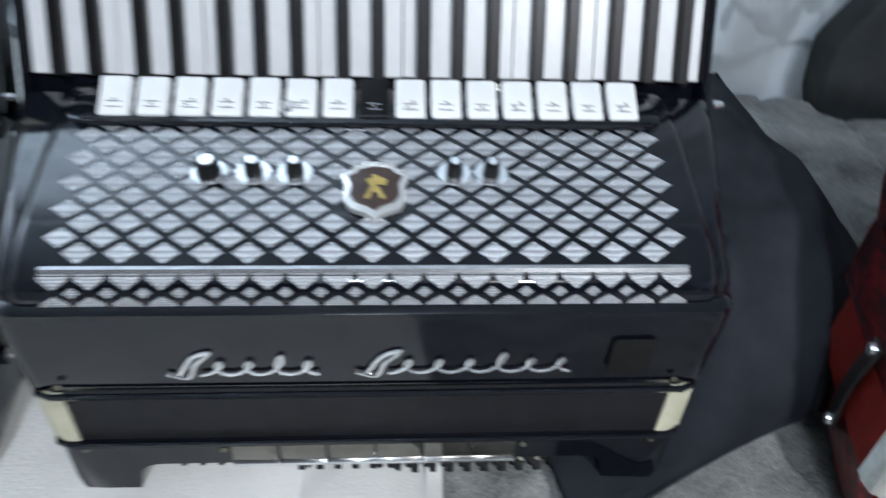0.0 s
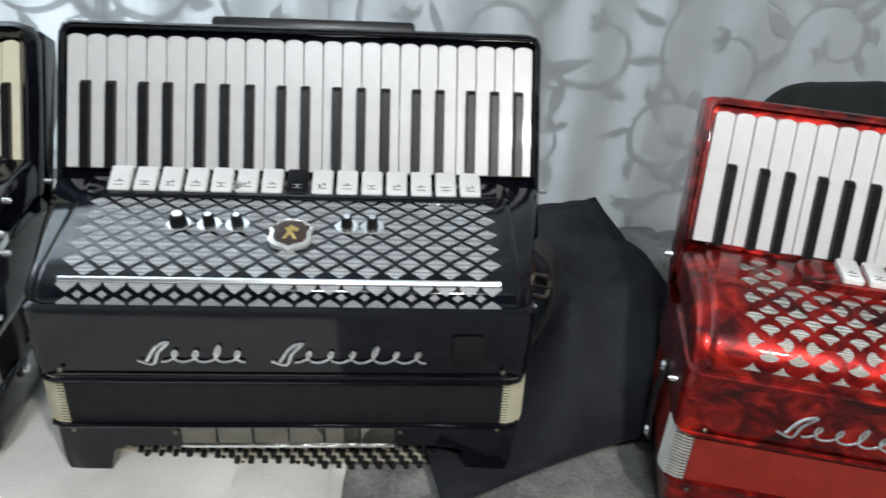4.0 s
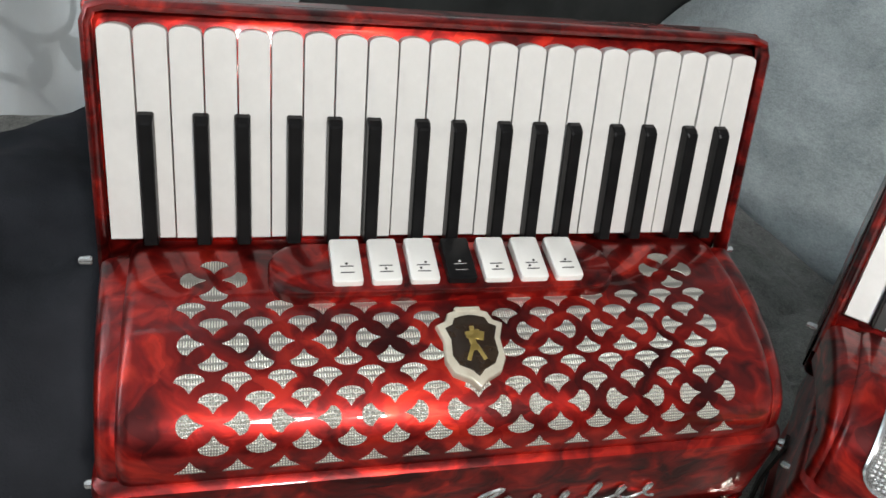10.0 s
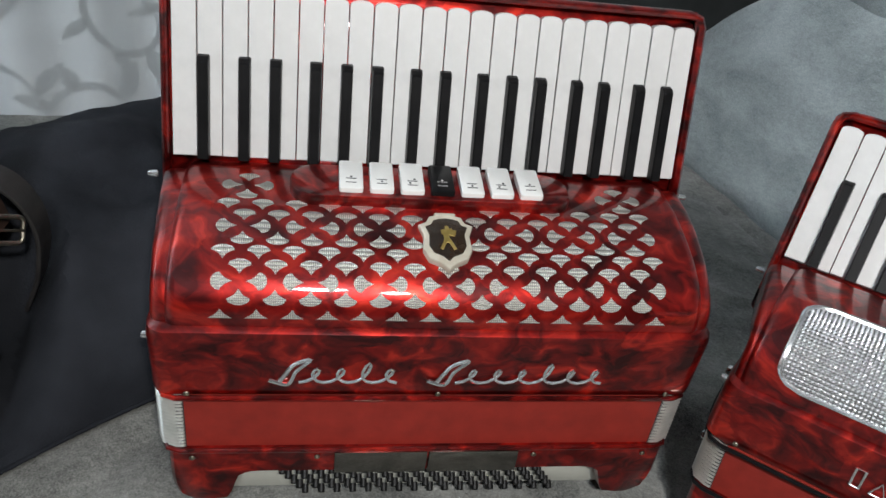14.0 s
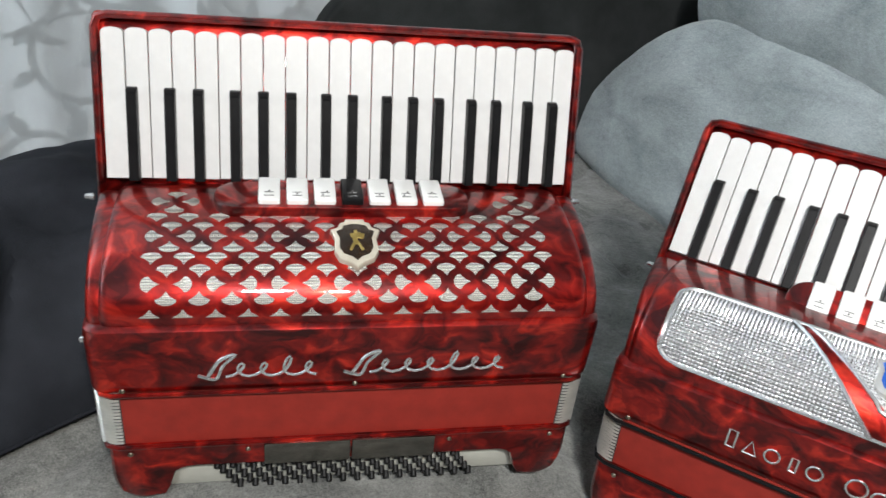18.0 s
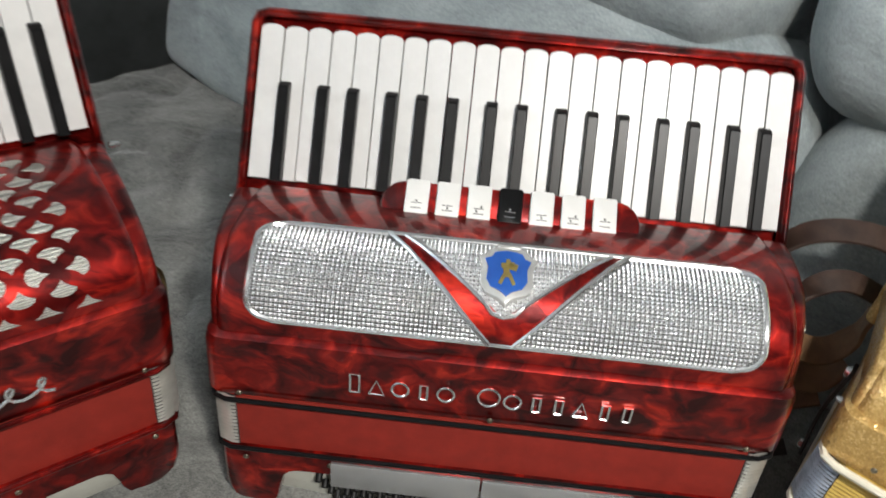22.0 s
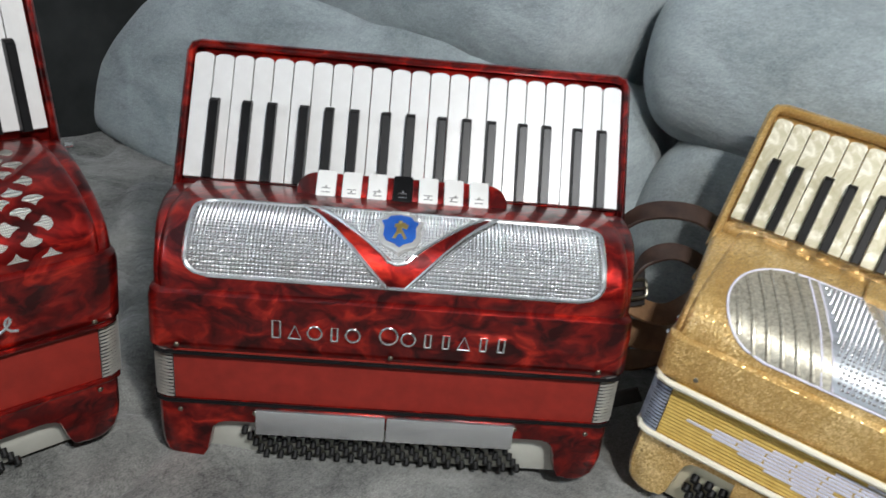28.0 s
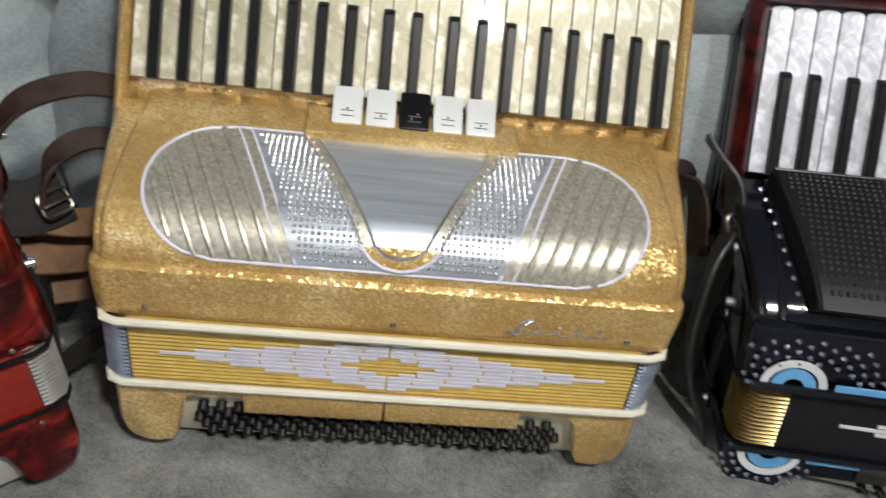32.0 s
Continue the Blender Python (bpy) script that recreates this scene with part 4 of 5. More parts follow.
switches(acc, cov, 15, 0.0246, 0.855, (0.0205, 0.030), 7, lift=0.012, tilt=24)
part("plate_edge", box(0.202, 0.005, 0.003, (0, -0.003, 0.0485), 0.001), CHROME, acc, "chrome lower edge of the plates")


def diamonds(acc, cover):
    pitch = 0.0246
    h, w = 0.0385, 0.0096
    for r in range(11):
        v = 0.200 + r * 0.0567
        for c in range(-8, 9):
            u = c * pitch + (pitch / 2 if r % 2 else 0.0)
            if abs(u) > 0.186 or (abs(u) < 0.016 and 0.34 < v < 0.56):
                continue
            shape = [(u, v - h), (u + w, v), (u, v + h), (u - w, v)]
            part("grille_diamond", patch_on(cover, shape, 0.0006, 0.002), GAUZE_BRIGHT, acc, "diamond opening with silver gauze")
    fine = 0.0205
    for c in range(-9, 10):
        u = c * fine
        part("grille_half_diamond", patch_on(cover, [(u - 0.0088, 0.120), (u + 0.0088, 0.120), (u + 0.0080, 0.108), (u, 0.076), (u - 0.0080, 0.108)], 0.0006, 0.002), GAUZE_BRIGHT, acc, "half diamond opening")
        part("grille_half_diamond", patch_on(cover, [(u - 0.0090, 0.016), (u + 0.0090, 0.016), (u + 0.0072, 0.032), (u, 0.056), (u - 0.0072, 0.032)], 0.0006, 0.002), GAUZE_BRIGHT, acc, "half diamond opening")
        if c < 9:
            part("grille_bead", patch_on(cover, [(u + fine / 2, 0.048), (u + fine / 2 + 0.0045, 0.067), (u + fine / 2, 0.086), (u + fine / 2 - 0.0045, 0.067)], 0.0006, 0.002), GAUZE_BRIGHT, acc, "small diamond opening")


diamonds(acc, cov)
part("chrome_strip", strip(cov, [(-0.192, 0.138), (0.192, 0.138)], 0.0030, 0.7, 0.001, 4), CHROME, acc, "bright chrome strip across the cover")
shield(acc, cov, 0.001, 0.445, (0.046, 0.040), LEATHER, BRIGHT_RIM)
script(acc, -0.122, 0.148, [(0.0, 0.088, 4), (0.118, 0.132, 6)], 0.019)
for u, r in ((-0.104, 0.0085), (-0.076, 0.0062), (-0.050, 0.0062), (0.052, 0.0058), (0.076, 0.0058)):
    ring = part("knob_ring", round_peg(0.0115, 0.0110, 0.0016), CHROME, acc, "chrome scale ring")
    ring.matrix_basis = cov.matrix(u, 0.53, 0.001)
    knob = part("control_knob", round_peg(r, r * 0.85, 0.012), KEY_BLACK, acc, "black volume knob")
    knob.matrix_basis = cov.matrix(u, 0.53, 0.0065)
    top = part("knob_cap", round_peg(r * 0.6, r * 0.55, 0.001, 12, 0), CHROME, knob, "bright knob cap")
    top.matrix_basis = pose(0, 0, 0.0063)
ob = part("cable_jack", round_peg(0.005, 0.005, 0.014), CHROME, acc, "small chrome socket")
ob.matrix_basis = cov.matrix(-0.058, 0.82, 0.004)
bm = box(0.215, 0.020, 0.016, bevel=0.005)
ob = part("top_bar", bm, BLACK_SATIN, acc, "black bar along the back of the keyboard")
ob.matrix_basis = K @ Matrix.Translation((0.008, 0.154, -0.022))
part("worn_sticker", slab(rounded_rect(0.028, 0.032, 0.004), 0.0008, 0.0002), BUTTON_BLACK, acc, "faded dark sticker").matrix_basis = pose(0.165, -0.0042, 0.160, 90, 0, 0)
side_knobs(acc, [(0.252, 0.165, 0.245), (-0.252, 0.165, 0.245), (0.230, 0.05, 0.175), (-0.230, 0.05, 0.175)])
bellows_latch(acc, 0.224, 0.073, 0.127, 0.085)
bellows_latch(acc, -0.224, 0.073, 0.127, 0.085)

# ---- gold glitter accordion ----
SILVER_BLUE = grained("blue_silver_metal", (0.40, 0.45, 0.54), (0.74, 0.79, 0.88), 90, rough=0.28, metal=0.85)
LILAC = grained("pale_lilac_tape", (0.55, 0.53, 0.60), (0.66, 0.64, 0.72), 40, rough=0.5)
SMOKED = grained("smoked_silver", (0.42, 0.45, 0.48), (0.62, 0.66, 0.70), 30, rough=0.34, metal=0.7, stretch=(0.3, 6, 6))
CHAMPAGNE = grained("champagne_glitter", (0.36, 0.33, 0.26), (0.70, 0.66, 0.54), 260, rough=0.42, metal=0.7, coat=0.4)
GOLD_A = dict(RED_A, seed=4, body=GLITTER, skirt=0.414, bellows_w=0.410, kb_w=0.448, cover_w=0.402, bel0=0.049, bel1=0.106, lip=0.150, low=0.019, bel_in=0.0,
              cover=[(0.003, 0.150), (0.005, 0.162), (0.012, 0.176), (0.028, 0.188), (0.060, 0.198), (0.100, 0.206), (0.136, 0.211)],
              key=(0.146, 0.222), lean=30, key_len=0.112, keys=(24, BLACK_41), white=KEY_PEARL, bellows=GOLD_CLOTH, bellows_label="yellow cloth bellows, closed", fold_depth=0.0008, corner_w=0.019,
              plates=(2, 0.212, 0.020, 0.033), plate_mat=GLITTER, plate_label="gold bar over the bass buttons", flange_mat=IVORY, flange_r=0.0032, flange_label="thick cream piping", corner_mat=SILVER_BLUE, corner_label="blue-silver bellows corner",
              buttons=(22, 5), button_r=0.0040, rail=0.012, foot=0.046, board_mat=KEY_CREAM, rail_side=0.0095, black_len=0.64,
              screws=[(-0.17, 0.119), (0.0, 0.119), (0.17, 0.119), (-0.17, 0.044), (-0.10, 0.044), (0.09, 0.044), (0.17, 0.044)])
acc, cov, K = accordion(GOLD_A, pose(0.8519, -0.0622, -0.0112, -1.32, 4.74, -84.61), "gold glitter accordion with silver oval grille, on grey sofa")
housing(acc, cov, -0.076, 0.086, 0.872, 0.034, 0.008, GLITTER, r=0.004)
switches(acc, cov, 5, 0.0255, 0.93, (0.0225, 0.032), 2, lift=0.017, x0=0.005, tilt=28)
P0, P1 = 0.055, 0.80
oval = rounded_half(0.177, P0, P1, 0.372, 0.052)
part("grille_plate", sheet_on(cov, oval, P0, P1, 0.0008, 26, 30), CHAMPAGNE, acc, "champagne glitter grille ends")
mid = lambda v: 0.070 + 0.044 * (v - P0) / (P1 - P0)
part("centre_plate", sheet_on(cov, lambda v: (-mid(v), mid(v)), P0 + 0.01, P1 - 0.01, 0.0018, 20, 24), SMOKED, acc, "smoked silver grille centre")
vee = lambda v: max(0.0, 0.020 + 0.046 * (v - 0.20) / (P1 - 0.20))
dots = pip_field(cov, lambda u, v: vee(v) + 0.006 < abs(u) < mid(v) - 0.005 and P0 + 0.03 < v < P1 - 0.03, -0.125, 0.125, P0, P1, 0.0042, 0.0026, SILVER, "pressed_mesh")
part("pressed_mesh", dots, None, acc)["kind"] = "stuff"
part("grille_frame", strip(cov, outline_of(oval, P0, P1, 30), 0.0012, 0.8, 0.001, 1), LILAC, acc, "silver frame round the grille")
for s in (-1, 1):
    for d in (0.0, 0.009):
        part("slant_strip", strip(cov, [(s * (mid(P1) + d), P1 - 0.01), (s * (mid(P0) + d), P0 + 0.01)], 0.0011, 0.8, 0.0018), LILAC, acc, "silver slanting strip")
    part("slant_band", sheet_on(cov, (lambda v, s=s: tuple(sorted((s * (mid(v) + 0.001), s * (mid(v) + 0.008))))), P0 + 0.01, P1 - 0.01, 0.0016, 16, 3), CHAMPAGNE, acc, "gold band beside the strip")
    for k in range(7):
        a = 0.092 + k * 0.0125
        top, low = a + 0.042, a - 0.006
        pts = [(low + (top - low) * q / 10, P0 + 0.015 + (P1 - P0 - 0.03) * q / 10) for q in range(11)]
        pts = [(s * u, v) for u, v in pts if u < oval(v)[1] - 0.003]
        if len(pts) > 2:
            part("grille_rib", strip(cov, pts, 0.0021, 0.9, 0.0014, 2), CHAMPAGNE, acc, "slanting glitter rib")
    part("vee_band", sheet_on(cov, (lambda v, s=s: tuple(sorted((s * vee(v), s * (vee(v) + 0.0095))))), 0.16, P1 - 0.012, 0.0026, 16, 3), CHAMPAGNE, acc, "pale gold arm of the V")
    for e in (0.0, 0.0095):
        part("vee_strip", strip(cov, [(s * (vee(P1) + e), P1 - 0.012), (s * (vee(0.40) + e), 0.40), (s * (vee(0.17) + e), 0.17)], 0.0011, 0.8, 0.0028), SILVER, acc, "silver edge of the V")
bowl = lambda v: 0.028 * math.sqrt(max(0.0, (v - 0.068) / (0.17 - 0.068)))
part("vee_bow", sheet_on(cov, lambda v: (-bowl(v), bowl(v)), 0.069, 0.165, 0.0026, 10, 12), GLITTER, acc, "gold bow of the V")
part("vee_lip", strip(cov, [(-0.0185, 0.17), (-0.011, 0.135), (0.0, 0.122), (0.011, 0.135), (0.0185, 0.17)], 0.0012, 0.8, 0.0030), SILVER, acc, "silver inner bow of the V")
part("vee_edge", strip(cov, [(-0.028, 0.17), (-0.020, 0.112), (-0.011, 0.080), (0.0, 0.068), (0.011, 0.080), (0.020, 0.112), (0.028, 0.17)], 0.0013, 0.8, 0.0028), LILAC, acc, "silver edge of the V")


def stepped_lozenge(acc, spec, mat, cx=0.0, reach=0.165, y=0.0006, hollow=0.034):
    """Pale tape on the bellows folds, laid out as a stepped lozenge with a hollow middle, in staggered lengths."""
    n = 13
    z0, z1 = spec["bel0"] + 0.006, spec["bel1"] - 0.008
    tall = (z1 - z0) / n
    for i in range(n):
        away = abs(i - (n - 1) / 2)
        outer = 0.016 + (reach - 0.016) * (1 - away / ((n - 1) / 2))
        inner = max(0.0, hollow * (1 - away / 2.6))
        z = z0 + (z1 - z0) * i / (n - 1)
        for s in (-1, 1):
            a = outer
            while a - inner > 0.004:
                b = max(inner, a - 0.047)
                part("bellows_tape", box(a - b - 0.0016, 0.0010, tall * 0.80, (cx + s * (a + b) / 2, spec.get("bel_in", 0.0) - y, z), 0.0002, 1), mat, acc, "pale tape on a fold")
                a = b


stepped_lozenge(acc, GOLD_A, LILAC)
script(acc, 0.085, 0.122, [(0.0, 0.070, 4)], 0.012, -0.0032, 0.0007)
side_knobs(acc, [(-0.2185, 0.145, 0.205), (0.2185, 0.145, 0.205), (-0.2095, 0.03, 0.135)])
bellows_latch(acc, -0.211, 0.052, 0.110, 0.085)
bellows_latch(acc, 0.211, 0.052, 0.110, 0.085)

# ---- black accordion with cream keys ----
BLACK_B = dict(BLACK_A, seed=5, white=KEY_CREAM, skirt=0.466, bellows_w=0.444, kb_w=0.480, key=(0.184, 0.238), key_len=0.127, rail_side=0.018, corner_mat=CORNER, corner_label="ribbed steel bellows corner", corner_w=0.024, plates=(2, 0.20, 0.022, 0.056), foot=0.075)
acc, cov, K = accordion(BLACK_B, pose(-0.727, 0.572, -0.035, 1.0, -4.1, 7.0), "black accordion with cream keys, standing on white throw")
SPARKLE = grained("silver_sparkle", (0.22, 0.23, 0.24), (0.80, 0.82, 0.84), 420, rough=0.25, metal=0.9)
for k in range(4):
    v = 0.30 + 0.16 * k
    shape = [(0.10, v - 0.05), (0.14, v - 0.035), (0.165 - 0.008 * k, v + 0.02), (0.175 - 0.010 * k, v + 0.07), (0.14, v + 0.055), (0.10, v + 0.03), (-0.16, v + 0.03), (-0.16, v - 0.05)]
    part("grille_stripe", on_cover(cov, [shape], 0.0006, 0.002), SPARKLE, acc, "silver sparkle stripe")
for u in (0.105, 0.145):
    ob = part("control_knob", round_peg(0.010, 0.0085, 0.020), KEY_BLACK, acc, "black ribbed knob")
    ob.matrix_basis = cov.matrix(u, 0.93, 0.012) @ pose(0, 0, 0, 15, 0, 0)
side_knobs(acc, [(0.238, 0.06, 0.215), (0.240, 0.06, 0.195), (0.238, 0.02, 0.150), (0.238, 0.09, 0.235)], 0.0036)
bellows_latch(acc, 0.226, 0.073, 0.127, 0.07)
part("name_plate", slab(rounded_rect(0.060, 0.010, 0.003), 0.001, 0.0003), STEEL, acc, "small metal plate").matrix_basis = pose(0.10, -0.0045, 0.064, 90, 0, 0)
part("latch_plate", box(0.003, 0.05, 0.012, (0.237, 0.05, 0.205), 0.001), CHROME, acc, "chrome hinge on the end wall")

# ---- dark wine accordion with stones ----
DARK_A = dict(RED_A, seed=6, low=0.0, bel_in=0.0015, body=BLACK_GLOSS, rim_mat=WINE, skirt=0.47, bellows_w=0.452, kb_w=0.498, cover_w=0.438, bel0=0.052, bel1=0.118, lip=0.172,
              cover=[(0.006, 0.165), (0.006, 0.175), (0.020, 0.190), (0.050, 0.205), (0.090, 0.222), (0.130, 0.232)],
              key=(0.150, 0.226), lean=24, key_len=0.141, keys=(24, BLACK_41), white=KEY_PEARL_COOL, bellows=DARK_CLOTH, bellows_label="black bellows with white pattern", rail_side=0.019,
              corner_mat=BRASS, corner_label="gold ribbed bellows corner", corner_w=0.034, flange_mat=BLACK_GLOSS, flange_r=0.004, plates=(2, 0.25, 0.02, 0.04), screws=[], board_mat=IVORY)
acc, cov, K = accordion(DARK_A, pose(0.8574, -0.5718, -0.0681, -4.08, -0.90, -95.77), "black and wine accordion with rhinestones, standing on grey sofa")
left = lambda v: -0.196 - 0.024 * (v - 0.12) / 0.80
block = [[cov.at(u + left(0.12 + 0.80 * k / 16), 0.12 + 0.80 * k / 16, z) for u, z in ((0.0, -0.002), (0.001, 0.016), (0.004, 0.019), (0.390, 0.019), (0.390, -0.002))] for k in range(17)]
part("mesh_block", loft(block), BUTTON_BLACK, acc, "dark pierced metal grille")
part("block_edge", strip(cov, [(left(0.13) + 0.002, 0.13), (left(0.91) + 0.002, 0.91), (0.17, 0.91)], 0.0012, 1, 0.019), GUNMETAL, acc, "bright edge of the grille")
part("pressed_mesh", pip_field(cov, lambda u, v: 0.15 < v < 0.88 and u > left(v) + 0.008, -0.220, 0.170, 0.13, 0.9, 0.0052, 0.0196, GUNMETAL, "pressed_mesh"), None, acc)["kind"] = "stuff"
stone = round_peg(0.0024, 0.0010, 0.002, 8, 0)
stone = mesh_of(stone, "rhinestone", grained("cut_glass_stone", (0.45, 0.42, 0.62), (0.92, 0.92, 0.98), 300, rough=0.05, metal=0.9), False)
rng = random.Random(3)
for ring, n in ((0.030, 8), (0.037, 9), (0.044, 10), (0.051, 11), (0.058, 12)):
    for k in range(n):
        a = radians(20 + 150 * k / (n - 1))
        x, z = -0.185 + ring * math.cos(a) * 1.3, 0.122 + ring * math.sin(a) * 0.7
        if x < -0.234:
            continue
        ob = part("rhinestone", stone, None, acc)
        ob.matrix_basis = pose(x, -0.0035, z, 90, 0, 0)
for ring, n in ((0.028, 9), (0.036, 11)):
    for k in range(n):
        a = radians(190 + 150 * k / (n - 1))
        ob = part("rhinestone", stone, None, acc)
        ob.matrix_basis = pose(-0.195 + ring * math.cos(a), -0.0030, 0.046 + ring * math.sin(a), 90, 0, 0)
for k in range(10):
    part("rhinestone", stone, None, acc).matrix_basis = cov.matrix(left(0.12 + 0.085 * k) - 0.005, 0.12 + 0.085 * k, 0.001)
for k in range(11):
    ob = part("rhinestone", stone, None, acc)
    ob.matrix_basis = K @ Matrix.Translation((-0.238, -0.02 + k * 0.0135, 0.0095))


def arc_band(cx, cz, r0, r1, a0, a1, y, depth=0.0014):
    rings = []
    for k in range(13):
        a = radians(a0 + (a1 - a0) * k / 12)
        c, s = math.cos(a), math.sin(a)
        rings.append([(cx + r0 * c, y, cz + r0 * s), (cx + r1 * c, y, cz + r1 * s), (cx + r1 * c, y + depth, cz + r1 * s), (cx + r0 * c, y + depth, cz + r0 * s)])
    return loft(rings)


for cz, a0, a1 in ((0.120, 0, 180), (0.050, 180, 360)):
    part("blue_inlay", arc_band(-0.195, cz, 0.008, 0.017, a0, a1, -0.0042), SKY, acc, "light blue inlay")
    part("white_inlay", arc_band(-0.195, cz, 0.019, 0.025, a0, a1, -0.0042), OFFWHITE, acc, "white inlay")
part("blue_inlay", box(0.06, 0.0012, 0.007, (-0.135, -0.0045, 0.124), 0.0004, 1), SKY, acc, "light blue inlay")
part("blue_inlay", box(0.06, 0.0012, 0.006, (-0.135, -0.0030, 0.046), 0.0004, 1), SKY, acc, "light blue inlay")
stepped_lozenge(acc, DARK_A, OFFWHITE, 0.03, 0.18, 0.0012)
side_knobs(acc, [(-0.238, 0.08, 0.19), (-0.238, 0.06, 0.15), (-0.236, 0.11, 0.21), (-0.232, 0.02, 0.15)], 0.005)
bellows_latch(acc, -0.232, 0.052, 0.118, 0.07)
part("end_strap", ribbon([(-0.236, 0.03, 0.02), (-0.262, 0.05, 0.09), (-0.258, 0.07, 0.17), (-0.24, 0.10, 0.20)], 0.02, 0.004, (0, 1, 0)), LEATHER_BLACK, acc, "black leather bass strap")


# ---- leather straps lying beside the accordions ----
def buckle(parent, m, w=0.03, h=0.024):
    w, h = w * 0.8, h * 0.8
    pts = [(x, y, 0) for x, y in rounded_rect(w, h, 0.005, 4)]
    ob = part("buckle", tube(pts + pts[:2], 0.0022, 8), NICKEL, parent, "worn metal buckle")
    ob.matrix_basis = m
    part("prong", tube([(-w / 2, 0, 0.001), (0, 0, 0.003), (w / 2, 0, 0.002)], 0.0013, 6), NICKEL, ob, "buckle prong")


st = thing("shoulder_strap", pose(-0.035, 0.0, -0.03), "dark leather shoulder strap with metal buckle, looped on dark cloth", "strap", "accordion straps")
part("strap_band", ribbon([(-0.02, 0.80, 0.19), (0.01, 0.775, 0.225), (0.045, 0.765, 0.215), (0.062, 0.765, 0.178), (0.058, 0.768, 0.130), (0.042, 0.775, 0.085)], 0.025, 0.004, (0.3, 1, 0.3)), LEATHER_BLACK, st)
part("strap_lining", ribbon([(-0.03, 0.79, 0.205), (-0.01, 0.765, 0.222), (0.025, 0.755, 0.205), (0.035, 0.755, 0.18)], 0.026, 0.004, (0.3, 1, 0.3)), LEATHER, st, "worn strap end")
buckle(st, pose(0.040, 0.742, 0.185, 70, 20, 30), 0.034, 0.028)
st = thing("shoulder_strap", pose(0.01, 0.0, -0.018), "dark brown leather straps looped beside gold accordion", "strap", "accordion straps")
part("strap_band", ribbon([(1.00, 0.150, 0.215), (0.975, 0.185, 0.232), (0.945, 0.225, 0.225), (0.925, 0.250, 0.185), (0.922, 0.255, 0.14), (0.93, 0.25, 0.08)], 0.022, 0.004, (0.8, 0.2, 0.5)), LEATHER, st)
part("strap_band", ribbon([(0.99, 0.155, 0.175), (0.965, 0.185, 0.190), (0.94, 0.205, 0.182), (0.925, 0.215, 0.150)], 0.020, 0.004, (0.8, 0.2, 0.5)), LEATHER, st)
part("strap_lining", ribbon([(0.92, 0.235, 0.145), (0.94, 0.205, 0.125), (0.962, 0.180, 0.118), (0.98, 0.165, 0.135), (0.985, 0.16, 0.16)], 0.026, 0.004, (0.8, 0.2, 0.5)), LEATHER_TAN, st, "tan leather inner side")
part("strap_lining", ribbon([(0.93, 0.23, 0.06), (0.95, 0.20, 0.055), (0.97, 0.17, 0.07)], 0.026, 0.004, (0.8, 0.2, 0.5)), LEATHER_TAN, st, "tan leather inner side")
part("strap_lining", ribbon([(0.918, 0.238, 0.105), (0.945, 0.207, 0.090), (0.968, 0.178, 0.088), (0.985, 0.165, 0.105)], 0.034, 0.004, (0.8, 0.2, 0.5)), LEATHER_TAN, st, "tan leather inner side")
part("strap_band", ribbon([(0.91, 0.245, 0.155), (0.925, 0.222, 0.148), (0.945, 0.205, 0.150)], 0.045, 0.010, (0.2, 0.2, 1)), LEATHER_BLACK, st, "black leather keeper")
part("strap_band", ribbon([(0.87, 0.215, 0.02), (0.89, 0.19, 0.035), (0.905, 0.165, 0.05)], 0.018, 0.004, (0, 0, 1)), LEATHER_BLACK, st, "black strap end")
buckle(st, pose(0.93, 0.205, 0.150, 60, 0, -30), 0.03, 0.024)
st = thing("shoulder_strap", pose(0.055, -0.020, -0.068), "dark leather strap wedged between gold and dark accordions", "strap", "accordion straps")
part("strap_band", ribbon([(0.985, -0.295, 0.245), (0.955, -0.318, 0.215), (0.935, -0.318, 0.165), (0.93, -0.312, 0.10), (0.91, -0.305, 0.03)], 0.024, 0.004, (0.8, 0.3, 0.2)), LEATHER_BLACK, st)
part("strap_band", ribbon([(1.03, -0.28, 0.20), (0.99, -0.30, 0.185), (0.96, -0.305, 0.14)], 0.028, 0.004, (0.8, 0.3, 0.2)), LEATHER, st)
buckle(st, pose(0.94, -0.322, 0.19, 60, 0, -60), 0.026, 0.02)


# ---- the sofa ----
BASES = ((-0.727, 0.572, -0.035), (-0.40, 0.60, -0.015), (-0.230, 0.60, -0.016), (-0.03, 0.60, 0.0), (0.329, 0.538, -0.004), (0.682, 0.315, -0.021), (0.80, 0.13, -0.022), (0.852, -0.062, -0.032), (0.84, -0.26, -0.046), (0.857, -0.572, -0.068), (0.85, -0.8, -0.075))


def seat_height(x, y):
    a = b = 0.0
    for px, py, pz in BASES:
        w = 1 / ((x - px) ** 2 + (y - py) ** 2 + 0.004) ** 1.5
        a, b = a + w * pz, b + w
    fold = abs(noise.noise((x * 6.5 + y * 2.0, y * 5.0 - x * 3.5, 8.3)))
    crease = -0.010 * max(0.0, 1 - fold * 6) ** 2 + 0.0045 * noise.noise((x * 7 + y * 5, y * 9 - x * 6, 0.3)) + 0.0022 * noise.noise((x * 22, y * 22, 1.3)) + 0.0009 * noise.noise((x * 60, y * 60, 4.3))
    return a / b - 0.004 + crease


